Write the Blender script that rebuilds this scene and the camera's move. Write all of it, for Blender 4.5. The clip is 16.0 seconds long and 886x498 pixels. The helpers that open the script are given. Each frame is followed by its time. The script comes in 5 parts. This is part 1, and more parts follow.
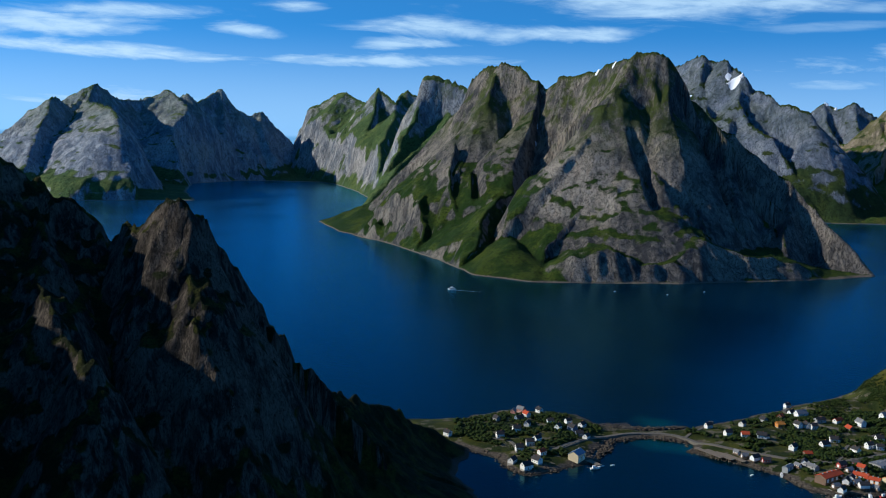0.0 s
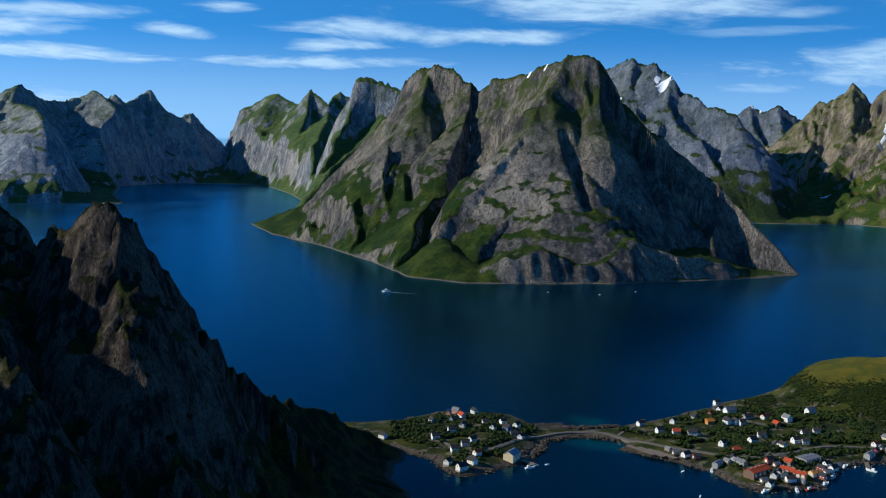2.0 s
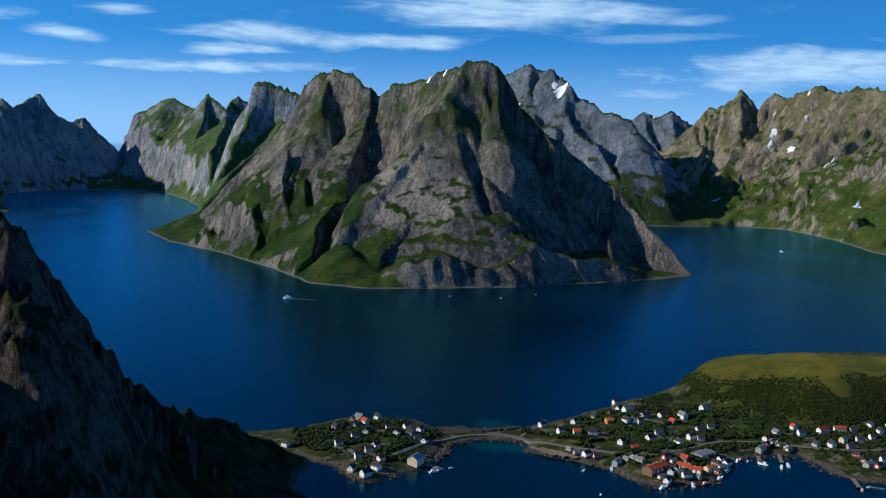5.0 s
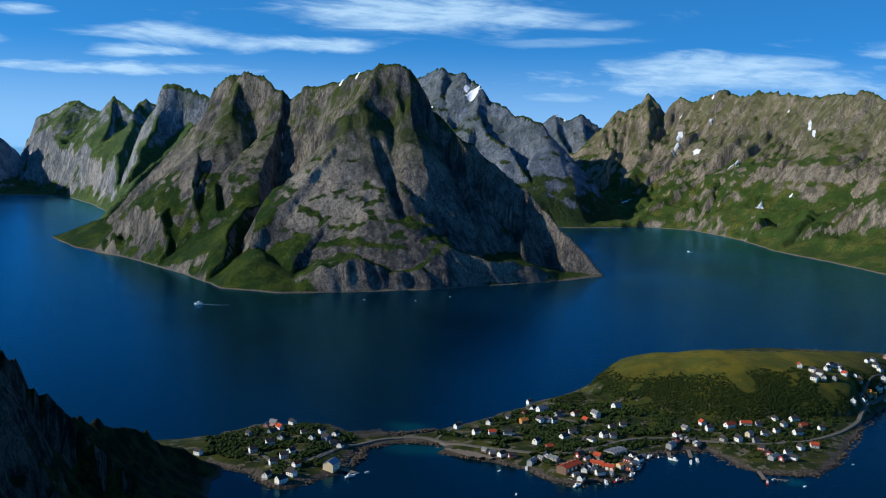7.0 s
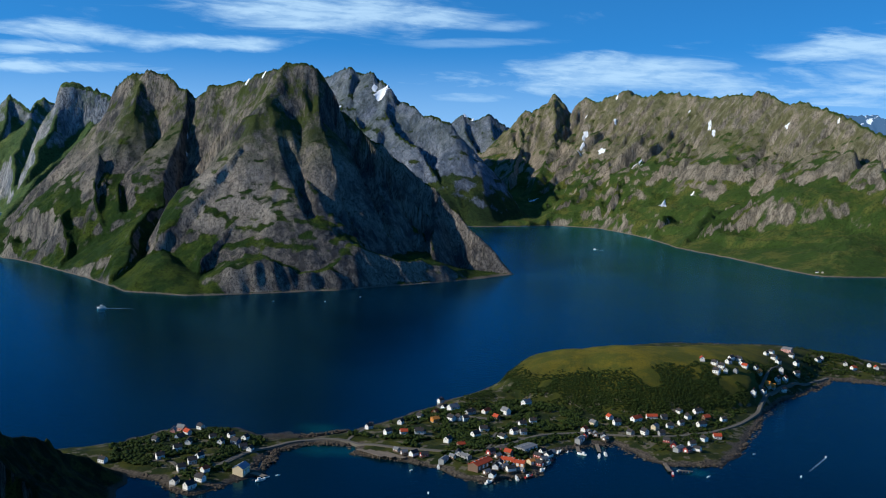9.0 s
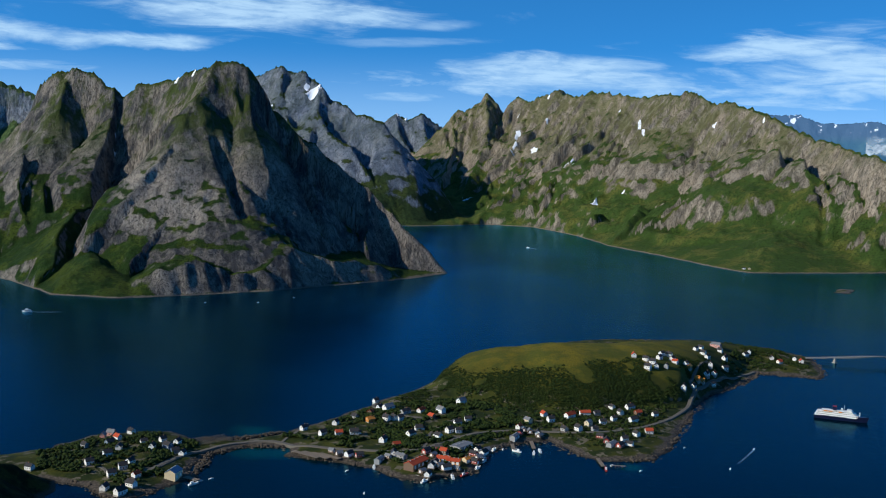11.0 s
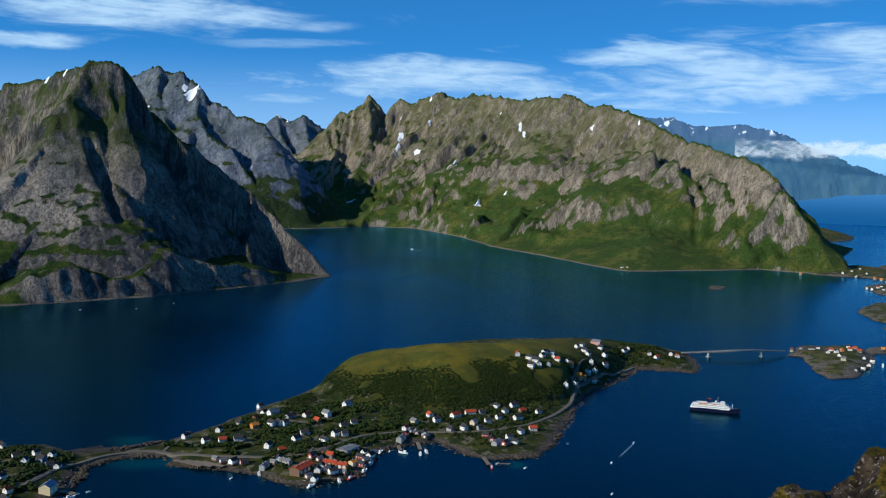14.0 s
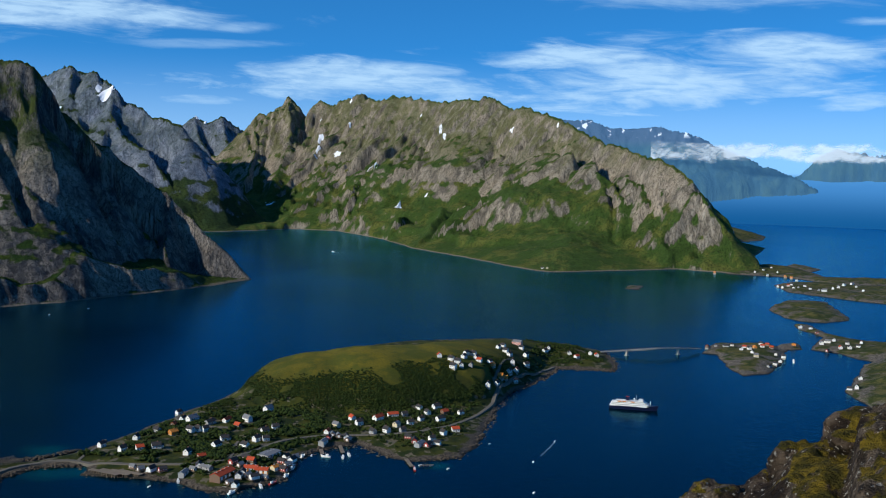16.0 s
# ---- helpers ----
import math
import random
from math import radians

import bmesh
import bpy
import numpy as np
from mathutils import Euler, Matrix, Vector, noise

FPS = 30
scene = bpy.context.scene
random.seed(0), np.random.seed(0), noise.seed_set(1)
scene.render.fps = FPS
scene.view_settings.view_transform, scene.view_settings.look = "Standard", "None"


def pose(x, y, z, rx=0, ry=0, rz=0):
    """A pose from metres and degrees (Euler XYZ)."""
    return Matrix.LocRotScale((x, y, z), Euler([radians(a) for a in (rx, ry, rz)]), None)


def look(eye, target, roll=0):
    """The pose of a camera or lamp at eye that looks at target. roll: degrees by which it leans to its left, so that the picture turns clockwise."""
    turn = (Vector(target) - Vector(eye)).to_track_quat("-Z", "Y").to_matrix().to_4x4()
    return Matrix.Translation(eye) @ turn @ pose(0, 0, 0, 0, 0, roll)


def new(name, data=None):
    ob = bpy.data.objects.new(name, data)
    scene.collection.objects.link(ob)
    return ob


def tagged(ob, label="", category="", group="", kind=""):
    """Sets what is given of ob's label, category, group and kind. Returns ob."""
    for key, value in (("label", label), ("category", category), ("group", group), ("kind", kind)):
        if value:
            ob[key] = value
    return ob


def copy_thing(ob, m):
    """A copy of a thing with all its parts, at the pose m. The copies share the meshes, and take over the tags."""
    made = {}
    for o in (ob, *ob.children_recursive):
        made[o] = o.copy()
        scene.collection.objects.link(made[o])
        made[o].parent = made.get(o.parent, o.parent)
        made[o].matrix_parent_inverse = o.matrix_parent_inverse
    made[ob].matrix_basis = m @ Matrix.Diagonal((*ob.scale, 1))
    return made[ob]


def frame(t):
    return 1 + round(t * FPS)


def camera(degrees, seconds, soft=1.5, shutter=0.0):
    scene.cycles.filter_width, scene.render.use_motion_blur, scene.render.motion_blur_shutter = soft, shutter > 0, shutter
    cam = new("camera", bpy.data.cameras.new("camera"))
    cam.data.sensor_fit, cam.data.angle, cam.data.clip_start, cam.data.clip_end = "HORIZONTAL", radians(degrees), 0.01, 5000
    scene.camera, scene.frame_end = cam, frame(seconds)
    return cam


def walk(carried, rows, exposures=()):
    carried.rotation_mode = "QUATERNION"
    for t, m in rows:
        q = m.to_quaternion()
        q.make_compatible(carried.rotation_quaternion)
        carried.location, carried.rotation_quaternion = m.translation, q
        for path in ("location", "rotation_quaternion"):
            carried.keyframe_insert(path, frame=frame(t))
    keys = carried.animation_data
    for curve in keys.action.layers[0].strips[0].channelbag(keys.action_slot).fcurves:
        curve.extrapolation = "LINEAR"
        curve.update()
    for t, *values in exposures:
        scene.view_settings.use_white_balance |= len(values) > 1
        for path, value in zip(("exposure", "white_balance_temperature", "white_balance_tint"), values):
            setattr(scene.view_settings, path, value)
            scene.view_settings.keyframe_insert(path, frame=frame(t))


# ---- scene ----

# Camera: stands on a summit and turns from north to north-east.
EYE = (0.0, 0.0, 245.0)
cam = camera(46.77, 16.0, 1.1)
# seconds, yaw, pitch, roll
PATH = [
    (0, -0.48, -6.69, 1.44),
    (0.5, -1.44, -6.67, 1.46),
    (1, -2.40, -6.63, 1.47),
    (1.5, -3.30, -6.57, 1.47),
    (2, -4.18, -6.49, 1.48),
    (2.5, -5.04, -6.41, 1.48),
    (3, -5.89, -6.33, 1.48),
    (3.5, -6.73, -6.27, 1.47),
    (4, -7.58, -6.21, 1.47),
    (6.5, -13.35, -5.86, 1.41),
    (7, -14.52, -5.79, 1.39),
    (7.5, -15.76, -5.74, 1.38),
    (8, -17.09, -5.72, 1.36),
    (8.5, -18.40, -5.71, 1.34),
    (9, -19.59, -5.69, 1.33),
    (11.5, -24.24, -5.64, 1.25),
    (12, -25.29, -5.63, 1.24),
    (12.5, -26.40, -5.60, 1.23),
    (13, -27.51, -5.56, 1.22),
    (13.5, -28.64, -5.49, 1.22),
    (14, -29.79, -5.40, 1.21),
    (14.5, -30.96, -5.33, 1.21),
    (15, -32.10, -5.26, 1.21),
    (15.5, -33.20, -5.22, 1.21),
    (16, -34.20, -5.20, 1.22),
]


def aimed(yaw, pitch, roll):
    a, p = radians(yaw), radians(pitch)
    ahead = Vector((-math.sin(a) * math.cos(p), math.cos(a) * math.cos(p), math.sin(p)))
    return look(EYE, Vector(EYE) + 10 * ahead, roll)


walk(cam, [(t, aimed(yaw, pitch, roll)) for t, yaw, pitch, roll in PATH], [(0.0, 0.0, 6000, 7), (16.0, 0.0, 6000, 7)])

# ---- light ----
SUN_AZ, SUN_EL = -87.0, 27.0  # degrees from north towards east, above the horizon
scene.view_settings.exposure = 0.0
sun = new("sun", bpy.data.lights.new("sun", "SUN"))
sun.data.energy, sun.data.angle, sun.data.color = 5.0, radians(0.5), (1.0, 0.9, 0.74)
sun_to = Vector((math.sin(radians(SUN_AZ)) * math.cos(radians(SUN_EL)), math.cos(radians(SUN_AZ)) * math.cos(radians(SUN_EL)), math.sin(radians(SUN_EL))))
sun.matrix_world = look((0, 0, 900), Vector((0, 0, 900)) - sun_to)

world = bpy.data.worlds.new("world")
scene.world = world
world.use_nodes = True
wt = world.node_tree
wt.nodes.clear()


def wnode(kind, **values):
    n = wt.nodes.new(kind)
    for k, v in values.items():
        n.inputs[k].default_value = v
    return n


def wmath(op, a, b=None, clamp=False):
    n = wt.nodes.new("ShaderNodeMath")
    n.operation, n.use_clamp = op, clamp
    for i, v in enumerate((a, b)):
        if isinstance(v, (int, float)):
            n.inputs[i].default_value = v
        elif v is not None:
            wt.links.new(v, n.inputs[i])
    return n.outputs[0]


def wramp(src, lo, hi):
    n = wt.nodes.new("ShaderNodeMapRange")
    n.interpolation_type = "SMOOTHSTEP"
    n.inputs["From Min"].default_value, n.inputs["From Max"].default_value = lo, hi
    wt.links.new(src, n.inputs["Value"])
    return n.outputs[0]


def wmix(fac, a, b):
    n = wt.nodes.new("ShaderNodeMix")
    n.data_type = "RGBA"
    for sock, v in ((n.inputs[0], fac), (n.inputs[6], a), (n.inputs[7], b)):
        if isinstance(v, (int, float)):
            sock.default_value = v
        elif isinstance(v, tuple):
            sock.default_value = v
        else:
            wt.links.new(v, sock)
    return n.outputs[2]


sky = wt.nodes.new("ShaderNodeTexSky")
sky.sky_type, sky.sun_disc = "NISHITA", False
sky.sun_elevation, sky.sun_rotation = radians(SUN_EL), radians(SUN_AZ)
sky.air_density, sky.dust_density, sky.ozone_density = 1.0, 0.6, 2.5
sky.altitude = 300.0
coord = wt.nodes.new("ShaderNodeTexCoord")
split = wt.nodes.new("ShaderNodeSeparateXYZ")
wt.links.new(coord.outputs["Generated"], split.inputs[0])
# Streaks of thin high cloud: bearing and height of the middle, half length, half depth (degrees), tilt, density.
CLOUDS = [
    (-20.6, 4.90, 5.8, 0.65, 0.022, 0.80),
    (-17.2, 5.75, 5.2, 0.44, 0.022, 0.70),
    (-10.8, 5.01, 2.0, 0.44, -0.074, 0.75),
    (-17.6, 3.65, 8.6, 0.47, -0.023, 0.85),
    (-4.2, 3.60, 8.8, 0.44, 0.024, 0.75),
    (0.4, 5.37, 5.8, 0.58, -0.050, 0.75),
    (-2.4, 4.61, 3.4, 0.44, -0.010, 0.75),
    (7.3, 5.27, 4.5, 0.44, 0.021, 0.75),
    (-7.8, 6.41, 1.8, 0.36, 0.005, 0.75),
    (-15.6, 1.08, 9.8, 0.80, 0.020, 0.65),
    (13.8, 7.11, 9.8, 1.24, 0.000, 0.75),
    (20.9, 5.72, 5.1, 0.29, 0.032, 0.25),
    (22.9, 6.66, 2.2, 0.36, 0.052, 0.40),
    (20.9, 2.74, 3.2, 0.44, 0.035, 0.45),
    (28.9, 4.21, 9.4, 1.24, 0.035, 0.75),
    (42.0, 5.72, 6.9, 0.87, 0.097, 0.75),
    (29.2, 3.91, 9.3, 1.24, 0.009, 0.65),
    (46.9, 4.15, 11.2, 1.74, 0.048, 0.75),
    (52.2, 5.98, 5.1, 0.80, -0.074, 0.75),
    (55.9, 3.15, 3.5, 0.58, 0.068, 0.65),
    (56.5, 7.24, 2.0, 0.29, 0.001, 0.45),
    (43.4, 9.24, 15.2, 1.09, -0.048, 0.40),
    (-32.6, 3.83, 6.6, 1.09, 0.115, 0.75),
    (66.7, 5.10, 9.6, 1.82, -0.075, 0.75),
]
up = wmath("MAXIMUM", split.outputs[2], 0.0)
bearing = wmath("MULTIPLY", wmath("ARCTAN2", split.outputs[0], split.outputs[1]), 57.2958)
raised = wmath("MULTIPLY", wmath("ARCSINE", split.outputs[2]), 57.2958)
layer = wt.nodes.new("ShaderNodeCombineXYZ")
wt.links.new(bearing, layer.inputs[0])
wt.links.new(wmath("MULTIPLY", wmath("ADD", raised, wmath("MULTIPLY", bearing, 0.03)), 5.5), layer.inputs[1])
streak = wnode("ShaderNodeTexNoise", Scale=0.16, Detail=9.0, Roughness=0.6, Distortion=0.6)
wt.links.new(layer.outputs[0], streak.inputs["Vector"])
wisp = wnode("ShaderNodeTexNoise", Scale=0.5, Detail=6.0, Roughness=0.62, Distortion=0.3)
wt.links.new(layer.outputs[0], wisp.inputs["Vector"])
ragged = wmath("MULTIPLY", wmath("SUBTRACT", streak.outputs[0], 0.5), 2.6)
cloud = 0.0
for az, el, long, deep, tilt, dense in CLOUDS:
    du = wmath("SUBTRACT", bearing, az)
    dv = wmath("SUBTRACT", wmath("SUBTRACT", raised, el), wmath("MULTIPLY", du, tilt))
    du, dv = wmath("DIVIDE", du, long), wmath("DIVIDE", dv, deep)
    gap = wmath("ADD", wmath("SQRT", wmath("ADD", wmath("MULTIPLY", du, du), wmath("MULTIPLY", dv, dv))), ragged)
    cloud = wmath("MAXIMUM", cloud, wmath("MULTIPLY", wramp(gap, 1.15, 0.15), dense))
cloud = wmath("MULTIPLY", cloud, wmath("ADD", wmath("MULTIPLY", wramp(wisp.outputs[0], 0.3, 0.62), 0.45), 0.62))
veil = wmath("MULTIPLY", wmath("SUBTRACT", 1.0, wramp(split.outputs[2], 0.0, 0.1)), 0.42)
cover = wmath("MAXIMUM", cloud, veil)
# Clear, dry northern air: the blue of the upper sky reaches far down.
lifted = wt.nodes.new("ShaderNodeCombineXYZ")
wt.links.new(split.outputs[0], lifted.inputs[0])
wt.links.new(split.outputs[1], lifted.inputs[1])
wt.links.new(wmath("ADD", wmath("MULTIPLY", up, 1.6), 0.22), lifted.inputs[2])
wt.links.new(lifted.outputs[0], sky.inputs[0])
deep = wt.nodes.new("ShaderNodeMix")
deep.data_type, deep.blend_type = "RGBA", "MULTIPLY"
deep.inputs[0].default_value, deep.inputs[7].default_value = 1.0, (0.3, 0.98, 1.42, 1)
wt.links.new(sky.outputs[0], deep.inputs[6])
tint = wmix(cover, deep.outputs[2], (4.6, 6.2, 7.6, 1))
# Below the horizon the open sea goes on.
below = wramp(split.outputs[2], -0.009, -0.013)
seaward = wmix(wramp(split.outputs[2], -0.012, -0.055), (1.3, 3.2, 5.6, 1), (0.35, 1.5, 3.3, 1))
whole = wmix(below, tint, seaward)
back = wnode("ShaderNodeBackground", Strength=0.13)
wt.links.new(whole, back.inputs[0])
wout = wt.nodes.new("ShaderNodeOutputWorld")
wt.links.new(back.outputs[0], wout.inputs[0])



# ---- materials ----
class Nodes:
    """A small helper to wire a node material."""

    def __init__(self, name):
        self.mat = bpy.data.materials.new(name)
        self.mat.use_nodes = True
        self.t = self.mat.node_tree
        self.t.nodes.clear()
        self.out = self.t.nodes.new("ShaderNodeOutputMaterial")
        self.bsdf = self.t.nodes.new("ShaderNodeBsdfPrincipled")
        self.t.links.new(self.bsdf.outputs[0], self.out.inputs[0])
        self.geo = self.t.nodes.new("ShaderNodeNewGeometry")
        self.pos = self.geo.outputs["Position"]

    def put(self, sock, v):
        if isinstance(v, (int, float)):
            sock.default_value = v
        elif isinstance(v, tuple):
            sock.default_value = v if len(v) != 3 or sock.type == "VECTOR" else (*v, 1)
        elif v is not None:
            self.t.links.new(v, sock)

    def math(self, op, a, b=None, clamp=False):
        n = self.t.nodes.new("ShaderNodeMath")
        n.operation, n.use_clamp = op, clamp
        self.put(n.inputs[0], a)
        self.put(n.inputs[1], b)
        return n.outputs[0]

    def noise(self, scale, detail=4.0, rough=0.55, stretch=(1, 1, 1), src=None, warp=0.0):
        m = self.t.nodes.new("ShaderNodeMapping")
        m.inputs["Scale"].default_value = stretch
        self.t.links.new(src or self.pos, m.inputs[0])
        n = self.t.nodes.new("ShaderNodeTexNoise")
        for k, v in (("Scale", scale), ("Detail", detail), ("Roughness", rough), ("Distortion", warp)):
            n.inputs[k].default_value = v
        self.t.links.new(m.outputs[0], n.inputs["Vector"])
        return n.outputs[0]

    def ramp(self, src, lo, hi):
        n = self.t.nodes.new("ShaderNodeMapRange")
        n.interpolation_type = "SMOOTHSTEP"
        n.inputs["From Min"].default_value, n.inputs["From Max"].default_value = lo, hi
        self.t.links.new(src, n.inputs["Value"])
        return n.outputs[0]

    def mix(self, fac, a, b):
        n = self.t.nodes.new("ShaderNodeMix")
        n.data_type = "RGBA"
        self.put(n.inputs[0], fac)
        self.put(n.inputs[6], a)
        self.put(n.inputs[7], b)
        return n.outputs[2]

    def axis(self, src, k):
        n = self.t.nodes.new("ShaderNodeSeparateXYZ")
        self.t.links.new(src, n.inputs[0])
        return n.outputs[k]

    def bump(self, height, strength, distance):
        n = self.t.nodes.new("ShaderNodeBump")
        n.inputs["Strength"].default_value, n.inputs["Distance"].default_value = strength, distance
        self.t.links.new(height, n.inputs["Height"])
        self.t.links.new(n.outputs[0], self.bsdf.inputs["Normal"])

    def done(self, color, rough=0.8, metal=0.0):
        self.put(self.bsdf.inputs["Base Color"], color)
        self.put(self.bsdf.inputs["Roughness"], rough)
        if isinstance(rough, float) and rough >= 0.8:
            self.bsdf.inputs["Specular IOR Level"].default_value = 0.12
        self.put(self.bsdf.inputs["Metallic"], metal)
        return self.mat


def mountain_material(name, dark, pale, warm, grass, wood, ledge=0.62, size=1.0, moss=0.5, low=60.0, slab=None, birch=None):
    """Bare rock on the steeps, cracked and streaked down the fall line; grass and birch scrub where it lies flatter."""
    m = Nodes(name)
    streaks = m.noise(0.06 / size, 7, 0.66, (1, 1, 0.2), warp=0.5)
    cracks = m.noise(0.16 / size, 5, 0.6, (1, 1, 0.14), warp=0.8)
    patches = m.noise(0.009 / size, 4, 0.55)
    grain = m.noise(0.35 / size, 5, 0.65, (1, 1, 0.35))
    rock = m.mix(m.ramp(streaks, 0.41, 0.6), dark, pale)
    rock = m.mix(m.math("MULTIPLY", m.ramp(patches, 0.45, 0.64), 0.8), rock, warm)
    runs = m.noise(0.05 / size, 6, 0.6, (1, 1, 0.06), warp=0.2)
    if slab:
        # a clean-scaled slab of pale granite
        gap = m.t.nodes.new("ShaderNodeVectorMath")
        gap.operation = "DISTANCE"
        m.t.links.new(m.pos, gap.inputs[0])
        gap.inputs[1].default_value = slab[0]
        near = m.ramp(m.math("ADD", gap.outputs["Value"], m.math("MULTIPLY", m.math("SUBTRACT", m.noise(0.02, 5, 0.6), 0.5), 110.0)), slab[1] + 12, slab[1] - 20)
        rock = m.mix(m.math("MULTIPLY", near, 0.75), rock, (0.36, 0.31, 0.255))
    rock = m.mix(m.math("MULTIPLY", m.ramp(runs, 0.52, 0.64), 0.45), rock, tuple(0.6 * c for c in dark))
    split_lines = m.math("ABSOLUTE", m.math("SUBTRACT", cracks, 0.5))
    rock = m.mix(m.math("MULTIPLY", m.ramp(split_lines, 0.04, 0.0), 0.85), rock, tuple(0.3 * c for c in dark))
    rock = m.mix(m.math("MULTIPLY", m.ramp(grain, 0.5, 0.68), 0.4), rock, tuple(0.55 * c for c in dark))
    slope = m.axis(m.geo.outputs["Normal"], 2)
    height = m.axis(m.pos, 2)
    clumps = m.noise(0.03 / size, 9, 0.74, (1, 1, 0.6))
    # Moss and thin turf cling to rough rock high up.
    thin = m.math("MULTIPLY", m.ramp(m.math("ADD", slope, m.math("MULTIPLY", m.math("SUBTRACT", clumps, 0.5), 2.2)), 0.36, 0.66), moss)
    rock = m.mix(m.math("MULTIPLY", thin, m.ramp(height, 170.0, 300.0)), rock, tuple(0.8 * c for c in grass))
    edge = m.math("ADD", slope, m.math("MULTIPLY", m.math("SUBTRACT", clumps, 0.5), 0.6))
    edge = m.math("ADD", edge, m.math("MULTIPLY", m.ramp(height, low * 2.2, low * 0.5), 0.28))
    if birch:
        # birch and grass climb the sheltered western slopes
        west = m.math("MULTIPLY", m.ramp(m.axis(m.pos, 0), *birch), m.ramp(height, 200.0, 90.0))
        edge = m.math("ADD", edge, m.math("MULTIPLY", west, 0.27))
    green = m.ramp(edge, ledge - 0.04, ledge + 0.05)
    tone = m.mix(m.ramp(m.noise(0.02 / size, 6, 0.66), 0.38, 0.55), grass, wood)
    tufts = m.noise(0.22 / size, 5, 0.72)
    tone = m.mix(m.math("MULTIPLY", m.ramp(tufts, 0.45, 0.65), 0.75), tone, tuple(0.4 * c for c in wood))
    color = m.mix(green, rock, tone)
    # A bare band of washed rock at the water's edge.
    wash = m.ramp(m.math("ADD", height, m.math("MULTIPLY", m.math("SUBTRACT", grain, 0.5), 5.0)), 2.6, 1.2)
    color = m.mix(wash, color, tuple(0.55 * c for c in warm))
    relief = m.math("ADD", m.math("MULTIPLY", streaks, 2.0), m.math("MULTIPLY", m.ramp(split_lines, 0.0, 0.06), 0.35))
    relief = m.math("ADD", relief, m.math("ADD", grain, m.math("MULTIPLY", m.math("MULTIPLY", tufts, green), 1.2)))
    m.bump(relief, 1.0, 3.2 * size)
    return m.done(color, 0.88)


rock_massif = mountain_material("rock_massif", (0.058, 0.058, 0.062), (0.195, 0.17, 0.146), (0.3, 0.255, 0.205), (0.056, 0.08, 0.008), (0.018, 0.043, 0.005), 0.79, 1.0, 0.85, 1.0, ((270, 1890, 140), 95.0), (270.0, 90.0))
# Next three rocks: distance haze mixed into their base colours as blue.
rock_high_hazed = mountain_material("rock_high_hazed", (0.115, 0.145, 0.195), (0.235, 0.265, 0.325), (0.275, 0.295, 0.335), (0.06, 0.085, 0.02), (0.03, 0.055, 0.018), 0.78, 1.5, 0.3, 90.0)
rock_far_hazed = mountain_material("rock_far_hazed", (0.15, 0.175, 0.215), (0.36, 0.37, 0.385), (0.43, 0.41, 0.385), (0.12, 0.165, 0.05), (0.07, 0.12, 0.04), 0.7, 1.7, 0.4, 220.0)
rock_head_hazed = mountain_material("rock_head_hazed", (0.2, 0.235, 0.29), (0.4, 0.42, 0.45), (0.48, 0.465, 0.45), (0.12, 0.165, 0.05), (0.07, 0.12, 0.04), 0.86, 1.7, 0.4, 50.0)
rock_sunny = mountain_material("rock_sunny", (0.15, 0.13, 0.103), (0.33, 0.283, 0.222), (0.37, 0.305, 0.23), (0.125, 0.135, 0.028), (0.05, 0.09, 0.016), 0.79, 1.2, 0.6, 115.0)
# Near rock: part of the slope's black shade is put into these colours.
rock_near_shaded = mountain_material("rock_near_shaded", (0.016, 0.014, 0.012), (0.115, 0.094, 0.075), (0.15, 0.118, 0.09), (0.05, 0.052, 0.007), (0.009, 0.015, 0.003), 0.6, 0.3, 0.8, 60.0)

m = Nodes("ground_village")
scrub = m.noise(0.05, 5, 0.6)
blades = m.noise(0.5, 4, 0.7)
high = m.axis(m.pos, 2)
turf = m.mix(m.ramp(scrub, 0.38, 0.62), (0.05, 0.052, 0.007), (0.014, 0.022, 0.004))
turf = m.mix(m.math("MULTIPLY", m.ramp(high, 14.0, 42.0), 0.9), turf, m.mix(m.ramp(m.noise(0.035, 7, 0.66), 0.4, 0.6), (0.15, 0.118, 0.01), (0.075, 0.078, 0.009)))
turf = m.mix(m.math("MULTIPLY", m.ramp(blades, 0.45, 0.7), 0.5), turf, (0.025, 0.035, 0.01))
plots = m.math("MULTIPLY", m.ramp(m.noise(0.11, 4, 0.6), 0.56, 0.6), m.ramp(high, 18.0, 11.0))
turf = m.mix(m.math("MULTIPLY", plots, 0.8), turf, (0.125, 0.105, 0.075))
stone = m.mix(m.ramp(blades, 0.35, 0.7), (0.035, 0.029, 0.023), (0.12, 0.097, 0.074))
shore = m.ramp(m.math("ADD", high, m.math("MULTIPLY", m.math("SUBTRACT", scrub, 0.5), 5.0)), 2.5, 1.8)
color = m.mix(shore, turf, stone)
color = m.mix(m.ramp(high, 0.9, 0.3), color, (0.03, 0.026, 0.02))
m.bump(blades, 0.8, 0.8)
ground_village = m.done(color, 0.9)

m = Nodes("ground_isle")
scrub = m.noise(0.045, 5, 0.65)
blades = m.noise(0.4, 4, 0.7)
high = m.axis(m.pos, 2)
bare = m.mix(m.ramp(blades, 0.35, 0.7), (0.06, 0.052, 0.043), (0.17, 0.145, 0.115))
sward = m.mix(m.ramp(m.noise(0.09, 4, 0.6), 0.4, 0.6), (0.085, 0.076, 0.024), (0.028, 0.038, 0.008))
color = m.mix(m.ramp(m.math("ADD", m.math("MULTIPLY", high, 0.035), scrub), 0.56, 0.66), bare, sward)
color = m.mix(m.ramp(high, 0.9, 0.3), color, (0.03, 0.026, 0.02))
m.bump(blades, 0.8, 0.9)
